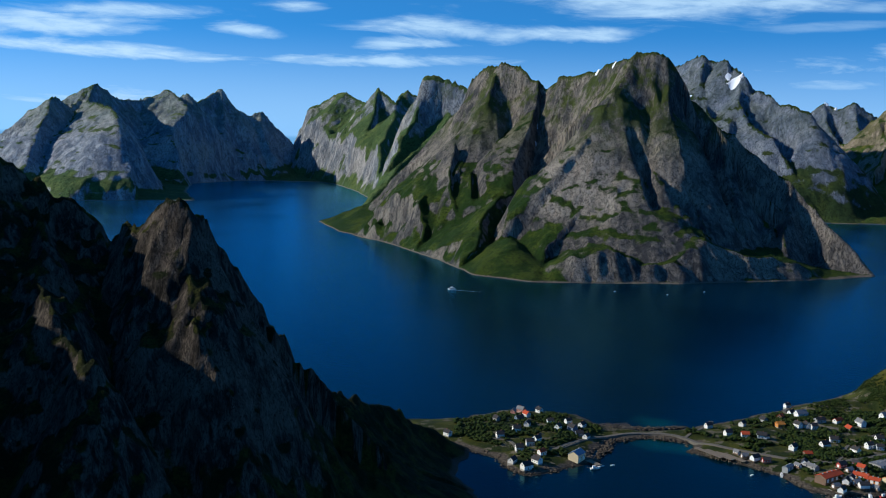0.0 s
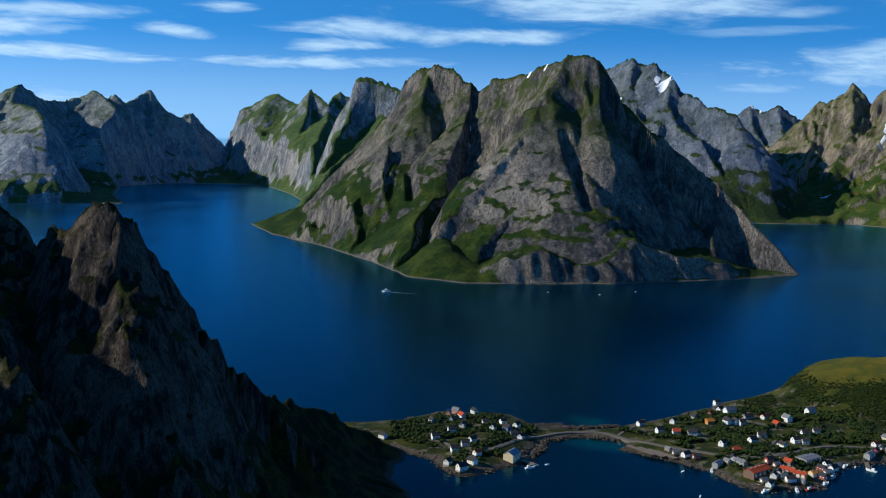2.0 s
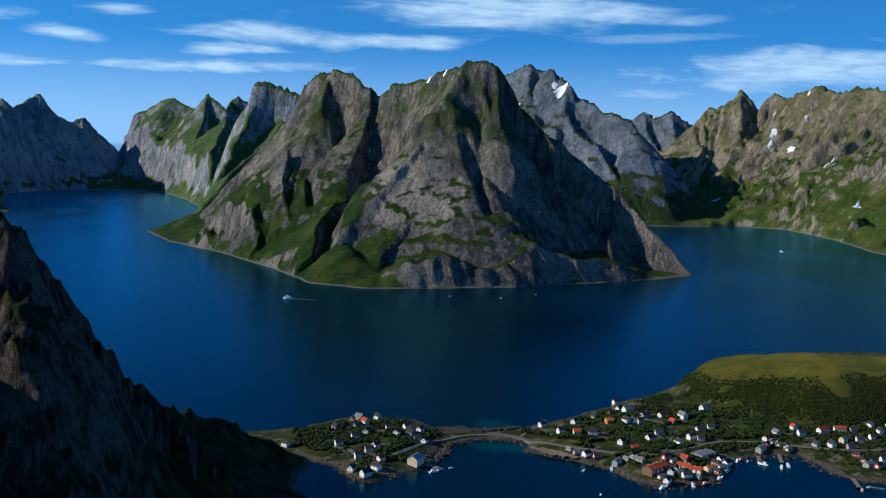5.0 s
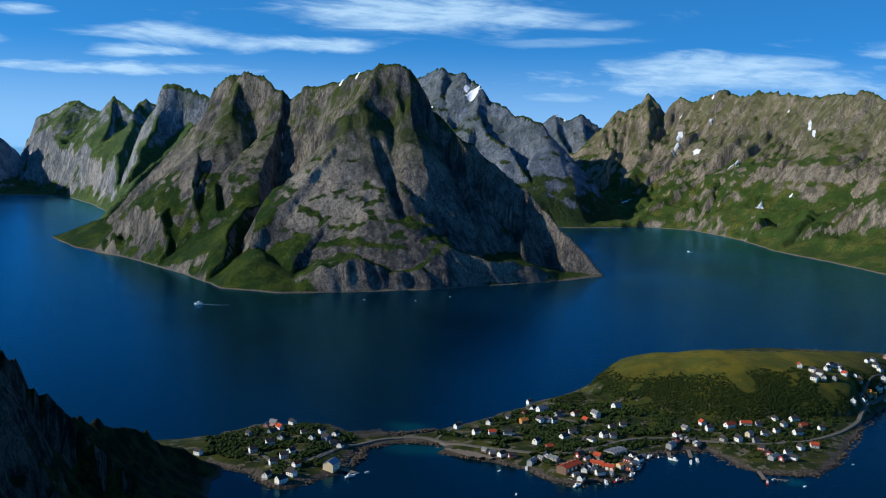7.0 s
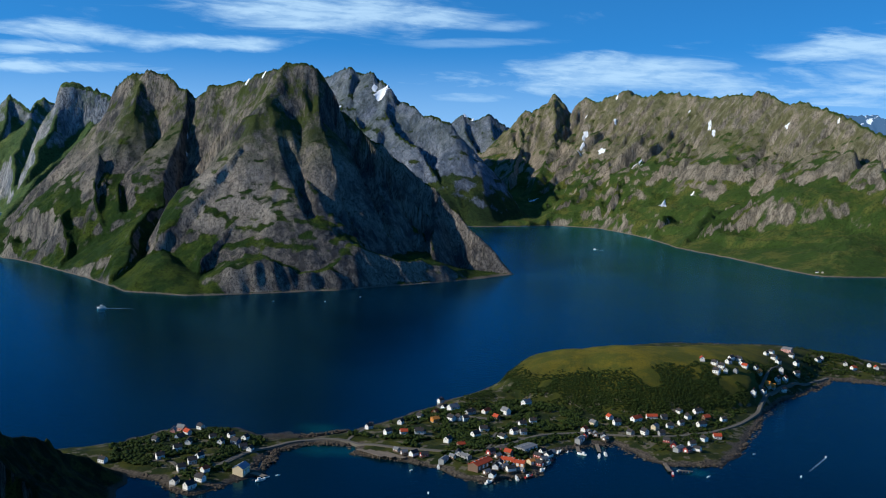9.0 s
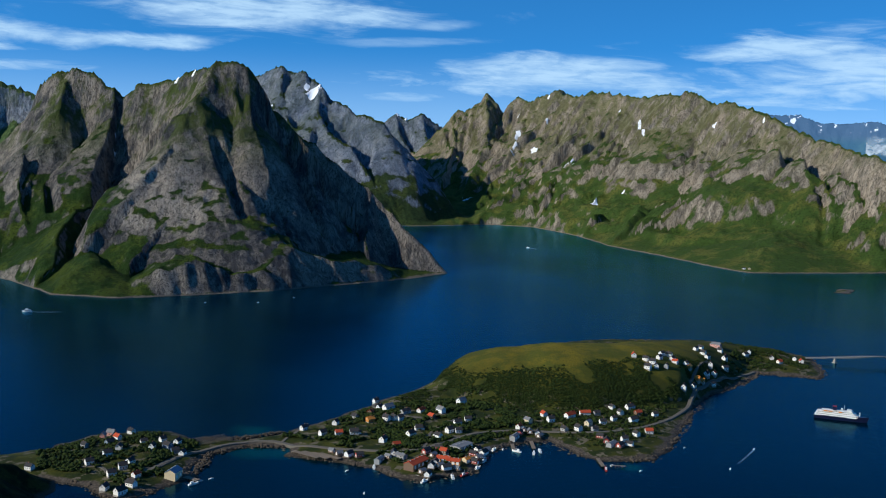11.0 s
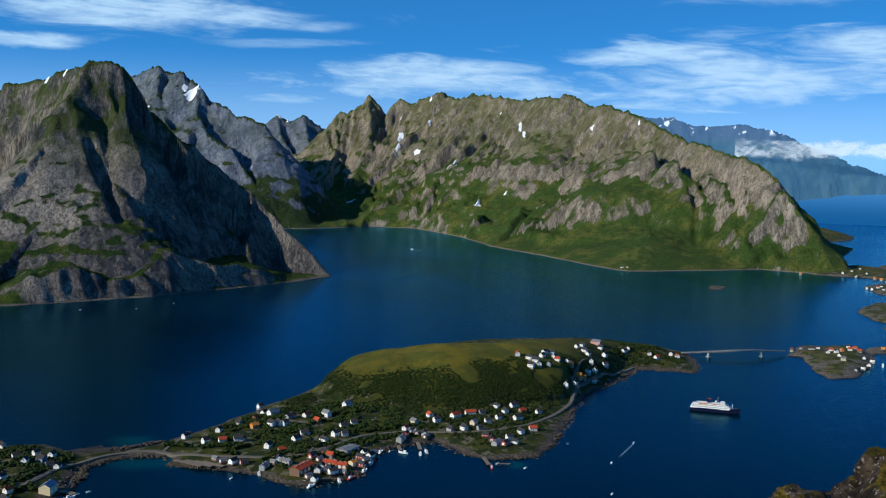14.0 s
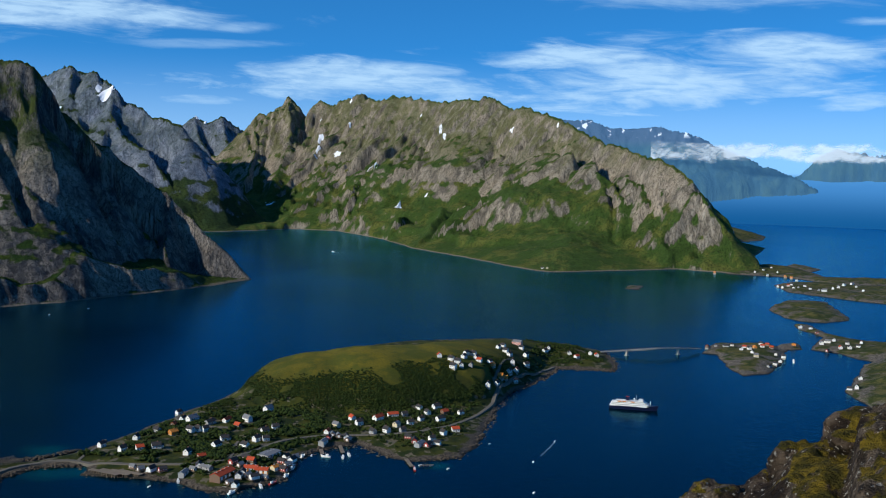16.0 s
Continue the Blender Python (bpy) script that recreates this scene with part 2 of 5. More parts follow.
ground_isle = m.done(color, 0.9)

m = Nodes("water")
ripple = m.noise(0.16, 5, 0.65, (1, 1, 1), warp=0.3)
swell = m.noise(0.006, 4, 0.55, (1, 0.5, 1))
m.bump(m.math("ADD", ripple, m.math("MULTIPLY", swell, 0.5)), 0.31, 1.0)
deep = m.mix(m.ramp(swell, 0.35, 0.65), (0.0, 0.004, 0.008), (0.0, 0.0065, 0.012))
# Pale sand shows through in the shallows by the causeway and the reef.
for cx, cy, reach in ((178, 790, 26.0), (200, 778, 20.0), (192, 852, 26.0), (1405, 1415, 34.0), (445, 655, 14.0)):
    gap = m.t.nodes.new("ShaderNodeVectorMath")
    gap.operation = "DISTANCE"
    m.t.links.new(m.pos, gap.inputs[0])
    gap.inputs[1].default_value = (cx, cy, 0)
    ragged = m.math("ADD", gap.outputs["Value"], m.math("MULTIPLY", m.noise(0.05, 4, 0.6), reach))
    deep = m.mix(m.math("MULTIPLY", m.ramp(ragged, reach * 1.5, reach * 0.6), 0.8), deep, (0.002, 0.04, 0.04))
rough = m.math("ADD", m.math("MULTIPLY", swell, 0.16), 0.12)
water = m.done(deep, 1.0)
m.bsdf.inputs["Specular IOR Level"].default_value = 0.0
gloss = m.t.nodes.new("ShaderNodeBsdfGlossy")
gloss.inputs["Color"].default_value = (0.26, 0.74, 1.0, 1)
m.put(gloss.inputs["Roughness"], rough)
relief = m.bsdf.inputs["Normal"].links[0].from_socket
m.t.links.new(relief, gloss.inputs["Normal"])
fres = m.t.nodes.new("ShaderNodeFresnel")
fres.inputs["IOR"].default_value = 1.36
m.t.links.new(relief, fres.inputs["Normal"])
blend = m.t.nodes.new("ShaderNodeMixShader")
m.put(blend.inputs[0], m.math("MULTIPLY", m.math("POWER", fres.outputs[0], 1.4), 1.3))
m.t.links.new(m.bsdf.outputs[0], blend.inputs[1])
m.t.links.new(gloss.outputs[0], blend.inputs[2])
m.t.links.new(blend.outputs[0], m.out.inputs[0])

# ---- noise and height fields ----
def lattice(ix, iy, seed):
    h = (ix * 374761393 + iy * 668265263 + seed * 2147483647 + 12345) & 0xFFFFFFFF
    h = ((h ^ (h >> 13)) * 1274126177) & 0xFFFFFFFF
    return ((h ^ (h >> 16)) & 0xFFFF) / 65535.0


def value_noise(x, y, seed=0):
    """Smooth noise in -1..1."""
    x0, y0 = np.floor(x), np.floor(y)
    fx, fy = x - x0, y - y0
    fx, fy = fx * fx * fx * (fx * (6 * fx - 15) + 10), fy * fy * fy * (fy * (6 * fy - 15) + 10)
    ix, iy = x0.astype(np.int64), y0.astype(np.int64)
    a, b = lattice(ix, iy, seed), lattice(ix + 1, iy, seed)
    c, d = lattice(ix, iy + 1, seed), lattice(ix + 1, iy + 1, seed)
    return 2 * ((a * (1 - fx) + b * fx) * (1 - fy) + (c * (1 - fx) + d * fx) * fy) - 1


def fbm(x, y, octaves=4, seed=0):
    out, amp = 0.0, 0.5
    for n in range(octaves):
        out = out + amp * value_noise(x * 2**n, y * 2**n, seed + n)
        amp *= 0.5
    return out


def creased(x, y, octaves=4, seed=0):
    """Ridged noise in 0..1: sharp crests, rounded hollows."""
    out, amp = 0.0, 0.5
    for n in range(octaves):
        out = out + amp * (1 - np.abs(value_noise(x * 2.1**n, y * 2.1**n, seed + n)))
        amp *= 0.5
    return out


def ridge_height(x, y, ridges, ribs=0.3, seed=0, jag=7.0):
    """Height over a plan: each ridge falls off to both sides, broken by ribs and gullies that run down its flanks."""
    best = np.full(x.shape, -400.0)
    wx = x + 13 * fbm(x / 110, y / 110, 3, seed + 50) + 6 * fbm(x / 28, y / 28, 2, seed + 60)
    wy = y + 13 * fbm(x / 110, y / 110, 3, seed + 70) + 6 * fbm(x / 28, y / 28, 2, seed + 80)
    for r, (flare, power, line) in enumerate(ridges):
        along = 0.0
        drop = np.full(x.shape, -400.0)
        for (ax, ay, az), (bx, by, bz) in zip(line, line[1:]):
            dx, dy = bx - ax, by - ay
            length = math.hypot(dx, dy) + 1e-6
            px, py = wx, wy
            f = np.clip(((px - ax) * dx + (py - ay) * dy) / length**2, 0, 1)
            d = np.hypot(px - ax - f * dx, py - ay - f * dy)
            s = along + f * length
            z = az + f * (bz - az)
            z = z + np.clip(z / 80, 0, 1) * jag * (2 * creased(s / 38, r + 0.5, 3, seed + 90) - 1.35)
            side = np.sign((px - ax) * dy - (py - ay) * dx) * 500
            cut = (creased((s + side) / 105, d / 300, 5, seed + 3 * r) - 0.5) * np.clip(0.75 + 0.9 * fbm((s + side) / 230, d / 260, 2, seed + 5 * r), 0.1, 1.5)
            fine = value_noise((s + side) / 16, d / 90, seed + 7 * r)
            wide = flare if isinstance(flare, float) else np.where(side > 0, flare[0], flare[1])
            u = d / (wide * np.maximum(z, 2) * (1 + ribs * (1.6 * cut + 0.4 * fine)) + 5)
            h = np.where(u < 1, np.maximum(z, 0) * (1 - np.minimum(u, 1)) ** power, -(u - 1) * 60) + np.minimum(z, 0)
            drop = np.maximum(drop, h)
            along += length
        best = np.maximum(best, drop)
    return best


def carved(h, x, y, gullies, seed=0):
    """Cuts gullies into a height: each bed falls along its line between sloping sides."""
    wx = x + 9 * fbm(x / 60, y / 60, 3, seed + 150)
    wy = y + 9 * fbm(x / 60, y / 60, 3, seed + 170)
    for slope, depth, line in gullies:
        for (ax, ay, az), (bx, by, bz) in zip(line, line[1:]):
            dx, dy = bx - ax, by - ay
            f = np.clip(((wx - ax) * dx + (wy - ay) * dy) / (dx * dx + dy * dy + 1e-6), 0, 1)
            d = np.hypot(wx - ax - f * dx, wy - ay - f * dy)
            h = np.minimum(h, np.maximum(az + f * (bz - az), h - depth) + slope * np.maximum(d - 3, 0))
    return h


def furrows(crest, count, reach, seed):
    """Steep gullies that run from a crest straight down its sunny flank."""
    gen = random.Random(seed)
    out = []
    for i in range(count):
        k = (i + gen.uniform(0.1, 0.9)) / count * (len(crest) - 1)
        (ax, ay, az), (bx, by, bz) = crest[int(k)], crest[int(k) + 1]
        f = k - int(k)
        x, y = ax + f * (bx - ax), ay + f * (by - ay)
        n = math.hypot(bx - ax, by - ay)
        ox, oy = (by - ay) / n, -(bx - ax) / n
        far = reach * gen.uniform(0.5, 1.2)
        near, lean = gen.uniform(0, 0.3) * far, gen.uniform(-0.3, 0.3)
        pts = [(x + (ox - lean * oy * q) * q * far + near * ox, y + (oy + lean * ox * q) * q * far + near * oy, 20) for q in (0, 0.5, 1)]
        out.append((gen.uniform(1.0, 1.6), gen.uniform(7, 19), pts))
    return out


def inside_shore(x, y, line):
    """Distance from the shore line, in metres: positive on land."""
    best, odd = np.full(x.shape, 1e9), np.zeros(x.shape, dtype=bool)
    for (ax, ay), (bx, by) in zip(line, line[1:] + line[:1]):
        dx, dy = bx - ax, by - ay
        f = np.clip(((x - ax) * dx + (y - ay) * dy) / (dx * dx + dy * dy + 1e-9), 0, 1)
        best = np.minimum(best, np.hypot(x - ax - f * dx, y - ay - f * dy))
        odd ^= ((ay > y) != (by > y)) & (x < ax + (y - ay) * dx / (dy if dy else 1e-9))
    return np.where(odd, best, -best)


def sheet(name, x0, x1, y0, y1, step, height, material, label, category, floor=-6.0):
    """A grid of ground over the rectangle, without the cells that lie wholly under water."""
    nx, ny = int((x1 - x0) / step) + 1, int((y1 - y0) / step) + 1
    gx, gy = np.meshgrid(x0 + step * np.arange(nx), y0 + step * np.arange(ny))
    z = height(gx, gy)
    keep = np.maximum.reduce([z[:-1, :-1], z[1:, :-1], z[:-1, 1:], z[1:, 1:]]) > floor
    idx = np.arange(nx * ny).reshape(ny, nx)
    quads = np.stack([idx[:-1, :-1], idx[:-1, 1:], idx[1:, 1:], idx[1:, :-1]], -1)[keep]
    used = np.unique(quads)
    back = np.full(nx * ny, -1)
    back[used] = np.arange(len(used))
    verts = np.stack([gx.ravel(), gy.ravel(), np.maximum(z.ravel(), floor - 6)], -1)[used]
    me = bpy.data.meshes.new(name)
    me.vertices.add(len(verts))
    me.vertices.foreach_set("co", verts.astype(np.float32).ravel())
    me.loops.add(4 * len(quads))
    me.loops.foreach_set("vertex_index", back[quads].astype(np.int32).ravel())
    me.polygons.add(len(quads))
    me.polygons.foreach_set("loop_start", (4 * np.arange(len(quads))).astype(np.int32))
    me.polygons.foreach_set("use_smooth", np.ones(len(quads), dtype=bool))
    me.update()
    me.validate()
    me.materials.append(material)
    return tagged(new(name, me), label, category, kind="structure")


# ---- mountains: (flare of the flanks, curve of the flanks, crest line in metres) ----
MASSIF = [
    ((0.35, 0.6), 1.0, [(72, 2440, 300), (86, 2420, 367), (112, 2370, 390), (132, 2360, 395), (146, 2352, 404), (163, 2350, 394), (188, 2343, 390), (206, 2320, 372), (226, 2300, 362), (242, 2290, 345)]),
    ((0.45, 0.8), 1.0, [(242, 2290, 345), (267, 2265, 367), (305, 2230, 374), (331, 2200, 379), (357, 2150, 392), (379, 2100, 404), (387, 2080, 409), (417, 2065, 409), (440, 2052, 399)]),
    ((0.4, 0.8), 1.0, [(440, 2052, 399), (454, 2050, 377), (478, 2070, 344), (499, 2085, 295), (550, 2070, 265), (592, 2045, 241), (631, 2010, 204), (682, 1960, 159), (711, 1920, 119), (736, 1888, 81), (769, 1858, 44), (798, 1828, 2)]),
    ((0.75, 0.3), 1.0, [(440, 2052, 399), (444, 2026, 347), (433, 2000, 293), (418, 1982, 262)]),
    ((0.8, 0.85), 1.0, [(387, 2080, 409), (351, 2030, 344), (326, 1998, 299), (299, 1975, 259), (269, 1950, 220)]),
    (0.5, 1.0, [(295, 2010, 294), (326, 1996, 300), (356, 1986, 284), (418, 1982, 262)]),
    ((1.3, 0.26), 1.0, [(345, 1990, 288), (365, 1958, 230), (338, 1925, 196), (303, 1880, 149), (285, 1840, 105), (274, 1806, 67), (264, 1778, 45)]),
    ((0.45, 0.3), 1.0, [(418, 1982, 262), (451, 1925, 198), (479, 1866, 134), (484, 1806, 72), (484, 1780, 49)]),
    ((0.4, 0.5), 1.0, [(572, 2035, 249), (569, 1995, 198), (569, 1950, 149), (569, 1880, 71)]),
    ((0.5, 0.6), 1.0, [(682, 1960, 159), (658, 1900, 91), (638, 1855, 52), (635, 1825, 22)]),
    ((1.1, 0.25), 1.0, [(226, 2300, 362), (213, 2255, 300), (201, 2205, 231), (186, 2160, 169), (163, 2125, 135)]),
    ((0.9, 0.9), 1.0, [(132, 2360, 395), (106, 2305, 310), (92, 2250, 230), (96, 2200, 172)]),
    ((0.4, 0.4), 1.0, [(85, 2440, 371), (56, 2380, 285), (42, 2300, 226)]),
    ((0.7, 0.4), 1.0, [(37, 2220, 220), (33, 2190, 183), (26, 2140, 132), (38, 2080, 83)]),
    ((0.9, 0.8), 1.1, [(28, 2300, 179), (-31, 2260, 138), (-88, 2230, 95), (-156, 2240, 60)]),
    ((0.9, 0.8), 1.0, [(-19, 2160, 114), (-51, 2090, 79), (-92, 2060, 48)]),
    (0.9, 1.2, [(38, 2720, 265), (-50, 2740, 166), (-136, 2697, 76), (-221, 2661, 25), (-284, 2635, 2)]),
]
# gullies: slope of both sides, bed line in metres
MASSIF_GULLIES = [
    (1.5, 38.0, [(242, 2292, 342), (228, 2235, 264), (210, 2170, 186), (187, 2110, 136), (147, 2010, 86), (108, 1890, 38), (83, 1790, 10)]),
    (1.6, 26.0, [(490, 2075, 285), (514, 2010, 208), (544, 1940, 121), (562, 1860, 51)]),
    (1.6, 20.0, [(372, 1958, 215), (387, 1905, 144), (388, 1850, 73), (388, 1825, 50)]),
    (1.6, 20.0, [(52, 2225, 215), (80, 2165, 149), (89, 2090, 91)]),
]
FLAT_TOPS = [
    ((0.6, 0.5), 1.0, [(-834, 4887, 184), (-705, 4880, 234), (-619, 4860, 323), (-522, 4835, 368), (-472, 4810, 393), (-431, 4790, 404), (-386, 4760, 380), (-323, 4700, 358), (-299, 4620, 388), (-263, 4595, 424), (-232, 4560, 395), (-179, 4500, 357), (-162, 4590, 396), (-137, 4600, 416), (-90, 4600, 394)]),
    ((0.17, 0.17), 0.5, [(-44, 3280, 410), (-21, 3275, 412), (23, 3270, 409), (56, 3255, 399), (103, 3235, 374)]),
    ((0.7, 0.5), 1.1, [(-18, 3275, 337), (23, 3260, 328), (98, 3235, 326)]),
    ((0.6, 0.5), 1.2, [(93, 3235, 352), (101, 3080, 265), (89, 2950, 225)]),
    ((1.2, 0.7), 1.3, [(-44, 3270, 370), (-73, 3190, 273), (-114, 3120, 203), (-166, 3050, 138), (-223, 3000, 84)]),
    ((1.2, 0.8), 1.3, [(39, 3200, 298), (8, 3080, 238), (-56, 2960, 190), (-127, 2860, 115)]),
    ((1.1, 0.35), 1.0, [(-423, 4785, 404), (-370, 4700, 310), (-338, 4620, 214), (-337, 4540, 132)]),
    ((1.0, 0.35), 1.0, [(-258, 4592, 424), (-273, 4450, 309), (-297, 4300, 217), (-318, 4150, 142)]),
    ((1.3, 0.9), 1.3, [(-172, 4300, 321), (-201, 3900, 211), (-249, 3600, 137), (-308, 3450, 96)]),
]
FAR_RANGE = [
    (0.8, 1.2, [(-1619, 3548, 123), (-1520, 3591, 154), (-1452, 3620, 234), (-1378, 3702, 330), (-1392, 3910, 297), (-1366, 4130, 400), (-1321, 4249, 340), (-1285, 4365, 335), (-1210, 4438, 358), (-1161, 4451, 387), (-1127, 4460, 352), (-1069, 4423, 371), (-1073, 4627, 338), (-997, 4746, 405), (-960, 4754, 344), (-881, 4820, 283), (-836, 4859, 311), (-723, 4877, 195)]),
    ((1.3, 0.5), 1.0, [(-1362, 4120, 394), (-1328, 3950, 319), (-1124, 3560, 296), (-1070, 3460, 261), (-1071, 3330, 160), (-1021, 3200, 41), (-993, 3110, -48)]),
    ((1.2, 0.6), 1.0, [(-1377, 3700, 331), (-1335, 3520, 237), (-1320, 3380, 153), (-1311, 3260, 84)]),
    ((1.1, 0.5), 1.0, [(-1151, 4445, 385), (-1049, 4320, 320), (-955, 4240, 295), (-910, 4160, 195), (-902, 4100, 84)]),
    ((0.9, 0.5), 1.0, [(-991, 4740, 405), (-950, 4620, 266), (-888, 4520, 132), (-816, 4470, 61)]),
    ((0.8, 0.5), 1.0, [(-839, 4850, 308), (-790, 4750, 194), (-722, 4650, 108)]),
]
SNOW_PEAKS = [
    ((0.8, 0.6), 1.1, [(864, 3880, 473), (889, 3820, 505), (908, 3720, 524), (933, 3650, 529), (971, 3630, 505), (990, 3580, 517), (1008, 3566, 487), (1035, 3510, 461), (1049, 3500, 437), (1056, 3492, 382), (1073, 3440, 404), (1102, 3400, 384), (1122, 3360, 355), (1160, 3300, 349), (1184, 3280, 335), (1185, 3234, 282), (1182, 3165, 202)]),
    ((0.9, 0.35), 1.0, [(1035, 3510, 457), (994, 3420, 368), (1003, 3320, 296), (1048, 3220, 241), (1082, 3130, 165)]),
    ((1.0, 0.4), 1.0, [(933, 3650, 527), (904, 3560, 429), (904, 3440, 327), (936, 3300, 242), (977, 3170, 153)]),
    ((0.8, 0.35), 1.0, [(1122, 3360, 353), (1135, 3260, 265), (1158, 3160, 175)]),
    (0.6, 1.0, [(1569, 4430, 292), (1598, 4420, 353), (1631, 4355, 395), (1684, 4334, 373), (1734, 4314, 397), (1829, 4275, 333), (1883, 4252, 265)]),
    ((1.0, 0.6), 1.0, [(1631, 4355, 395), (1623, 4251, 282), (1633, 4140, 191)]),
    ((1.0, 0.6), 1.0, [(1734, 4314, 397), (1725, 4220, 300), (1740, 4120, 200)]),
]
LONG_RIDGE = [
    (1.05, 1.5, [(1529, 3858, 189), (1642, 3811, 349), (1678, 3795, 391), (1715, 3757, 407), (1767, 3700, 463), (1811, 3645, 407), (1860, 3597, 452), (1867, 3538, 432), (1912, 3376, 473), (1928, 3298, 444), (1945, 3206, 461), (1969, 3038, 446), (1999, 2910, 432), (2001, 2786, 446), (2002, 2711, 447), (2018, 2598, 405), (2021, 2520, 406), (2015, 2382, 373), (1992, 2244, 330)]),
    (0.95, 1.4, [(1992, 2244, 330), (1948, 2011, 275), (1895, 1824, 248), (1867, 1693, 204), (1849, 1608, 132), (1840, 1572, 73)]),
    ((0.9, 0.9), 1.0, [(1767, 3700, 465), (1717, 3560, 337), (1600, 3420, 188), (1495, 3300, 90)]),
    ((0.8, 0.35), 1.0, [(1676, 3795, 393), (1602, 3640, 270), (1502, 3480, 165)]),
    ((1.0, 1.0), 1.0, [(1921, 3380, 472), (1873, 3260, 349), (1807, 3120, 252)]),
    ((1.1, 1.1), 1.0, [(1970, 3040, 436), (1875, 2920, 306), (1791, 2800, 204)]),
    ((1.0, 0.9), 1.0, [(1987, 2750, 439), (1961, 2670, 361), (1904, 2580, 263), (1827, 2500, 195)]),
    ((1.2, 1.2), 1.1, [(1637, 2420, 100), (1542, 2330, 44), (1466, 2280, 19)]),
    ((1.3, 0.8), 1.0, [(1933, 2350, 262), (1879, 2150, 262), (1863, 2080, 207), (1814, 2000, 137), (1746, 1900, 74), (1678, 1800, 30)]),
    ((1.3, 1.2), 1.0, [(1798, 2250, 155), (1735, 2120, 87), (1683, 2020, 37)]),
    ((0.8, 0.35), 1.0, [(1871, 2060, 251), (1851, 1960, 210), (1815, 1860, 138), (1781, 1770, 70), (1755, 1720, 36)]),
    ((0.8, 0.7), 1.0, [(1913, 1840, 234), (1926, 1800, 237), (1921, 1740, 190), (1910, 1680, 128), (1890, 1620, 62)]),
    ((0.6, 0.8), 1.0, [(1912, 1830, 228), (1836, 1760, 150), (1789, 1710, 88), (1760, 1670, 41)]),
]
LONG_GULLIES = [
    (1.4, 14.0, [(1911, 2000, 253), (1884, 1900, 184), (1845, 1810, 120), (1801, 1740, 59)]),
    (1.3, 14.0, [(2006, 2790, 407), (2006, 2740, 364), (2016, 2690, 309)]),
    (1.2, 16.0, [(1903, 2160, 235), (1878, 2030, 165), (1809, 1900, 73), (1708, 1780, 18)]),
]
NEAR_PEAK = [
    (0.90, 1.2, [(-272, 557, 237), (-252, 566, 226), (-242, 571, 218), (-226, 577, 207), (-206, 574, 198), (-186, 570, 183)]),
    (0.55, 1.1, [(-186, 570, 183), (-172, 560, 187), (-162, 554, 192), (-152, 548, 200), (-141, 543, 204), (-131, 543, 204), (-126, 545, 198)]),
    ((0.45, 0.7), 1.2, [(-126, 545, 198), (-121, 548, 195), (-114, 556, 181), (-106, 566, 165), (-98, 578, 146), (-91, 592, 125), (-83, 606, 102), (-77, 620, 83)]),
    (1.20, 1.2, [(-76, 620, 84), (-58, 677, 62), (-26, 730, 43), (8, 760, 21)]),
    (0.50, 1.1, [(-141, 542, 204), (-129, 530, 177), (-120, 506, 149), (-101, 495, 117)]),
    (0.60, 1.1, [(-226, 577, 207), (-207, 520, 176), (-184, 486, 151), (-152, 455, 136)]),
]

NEAR_PEAK += [
    (0.90, 1.2, [(-272, 557, 237), (-395, 490, 256), (-430, 330, 284), (-400, 150, 287), (-260, 20, 275), (-110, -40, 256), (-4, -9, 242), (40, -30, 238), (120, -100, 210), (250, -220, 120)]),
    (1.60, 1.1, [(-76, 620, 84), (-40, 640, 45), (0, 700, 14), (10, 770, 8)]),
]


COAST_WEST = [(-298, 2634), (-224, 2389), (-94, 2157), (-9, 1952), (69, 1721), (158, 1652), (307, 1658), (433, 1678), (538, 1714), (668, 1755), (796, 1824), (800, 1900), (820, 2150), (1000, 2700), (1120, 2960), (900, 5150), (-820, 5150), (-680, 4720), (-540, 4560), (-417, 4330), (-300, 3900), (-225, 3519), (-190, 3100), (-225, 2800)]
COAST_EAST = [(1120, 2960), (1306, 2963), (1433, 2994), (1546, 2879), (1520, 2550), (1449, 2270), (1437, 2010), (1410, 1760), (1425, 1684), (1579, 1643), (1740, 1610), (1810, 1461), (1850, 1440), (1960, 1600), (2400, 1900), (2500, 5000), (400, 5000), (500, 2985)]
COAST_HEAD = [(-1700, 2900), (-761, 3243), (-900, 3700), (-985, 4147), (-854, 4420), (-720, 4480), (-560, 4480), (-300, 4500), (-200, 5200), (-2200, 5200)]


HEIGHTS = {}


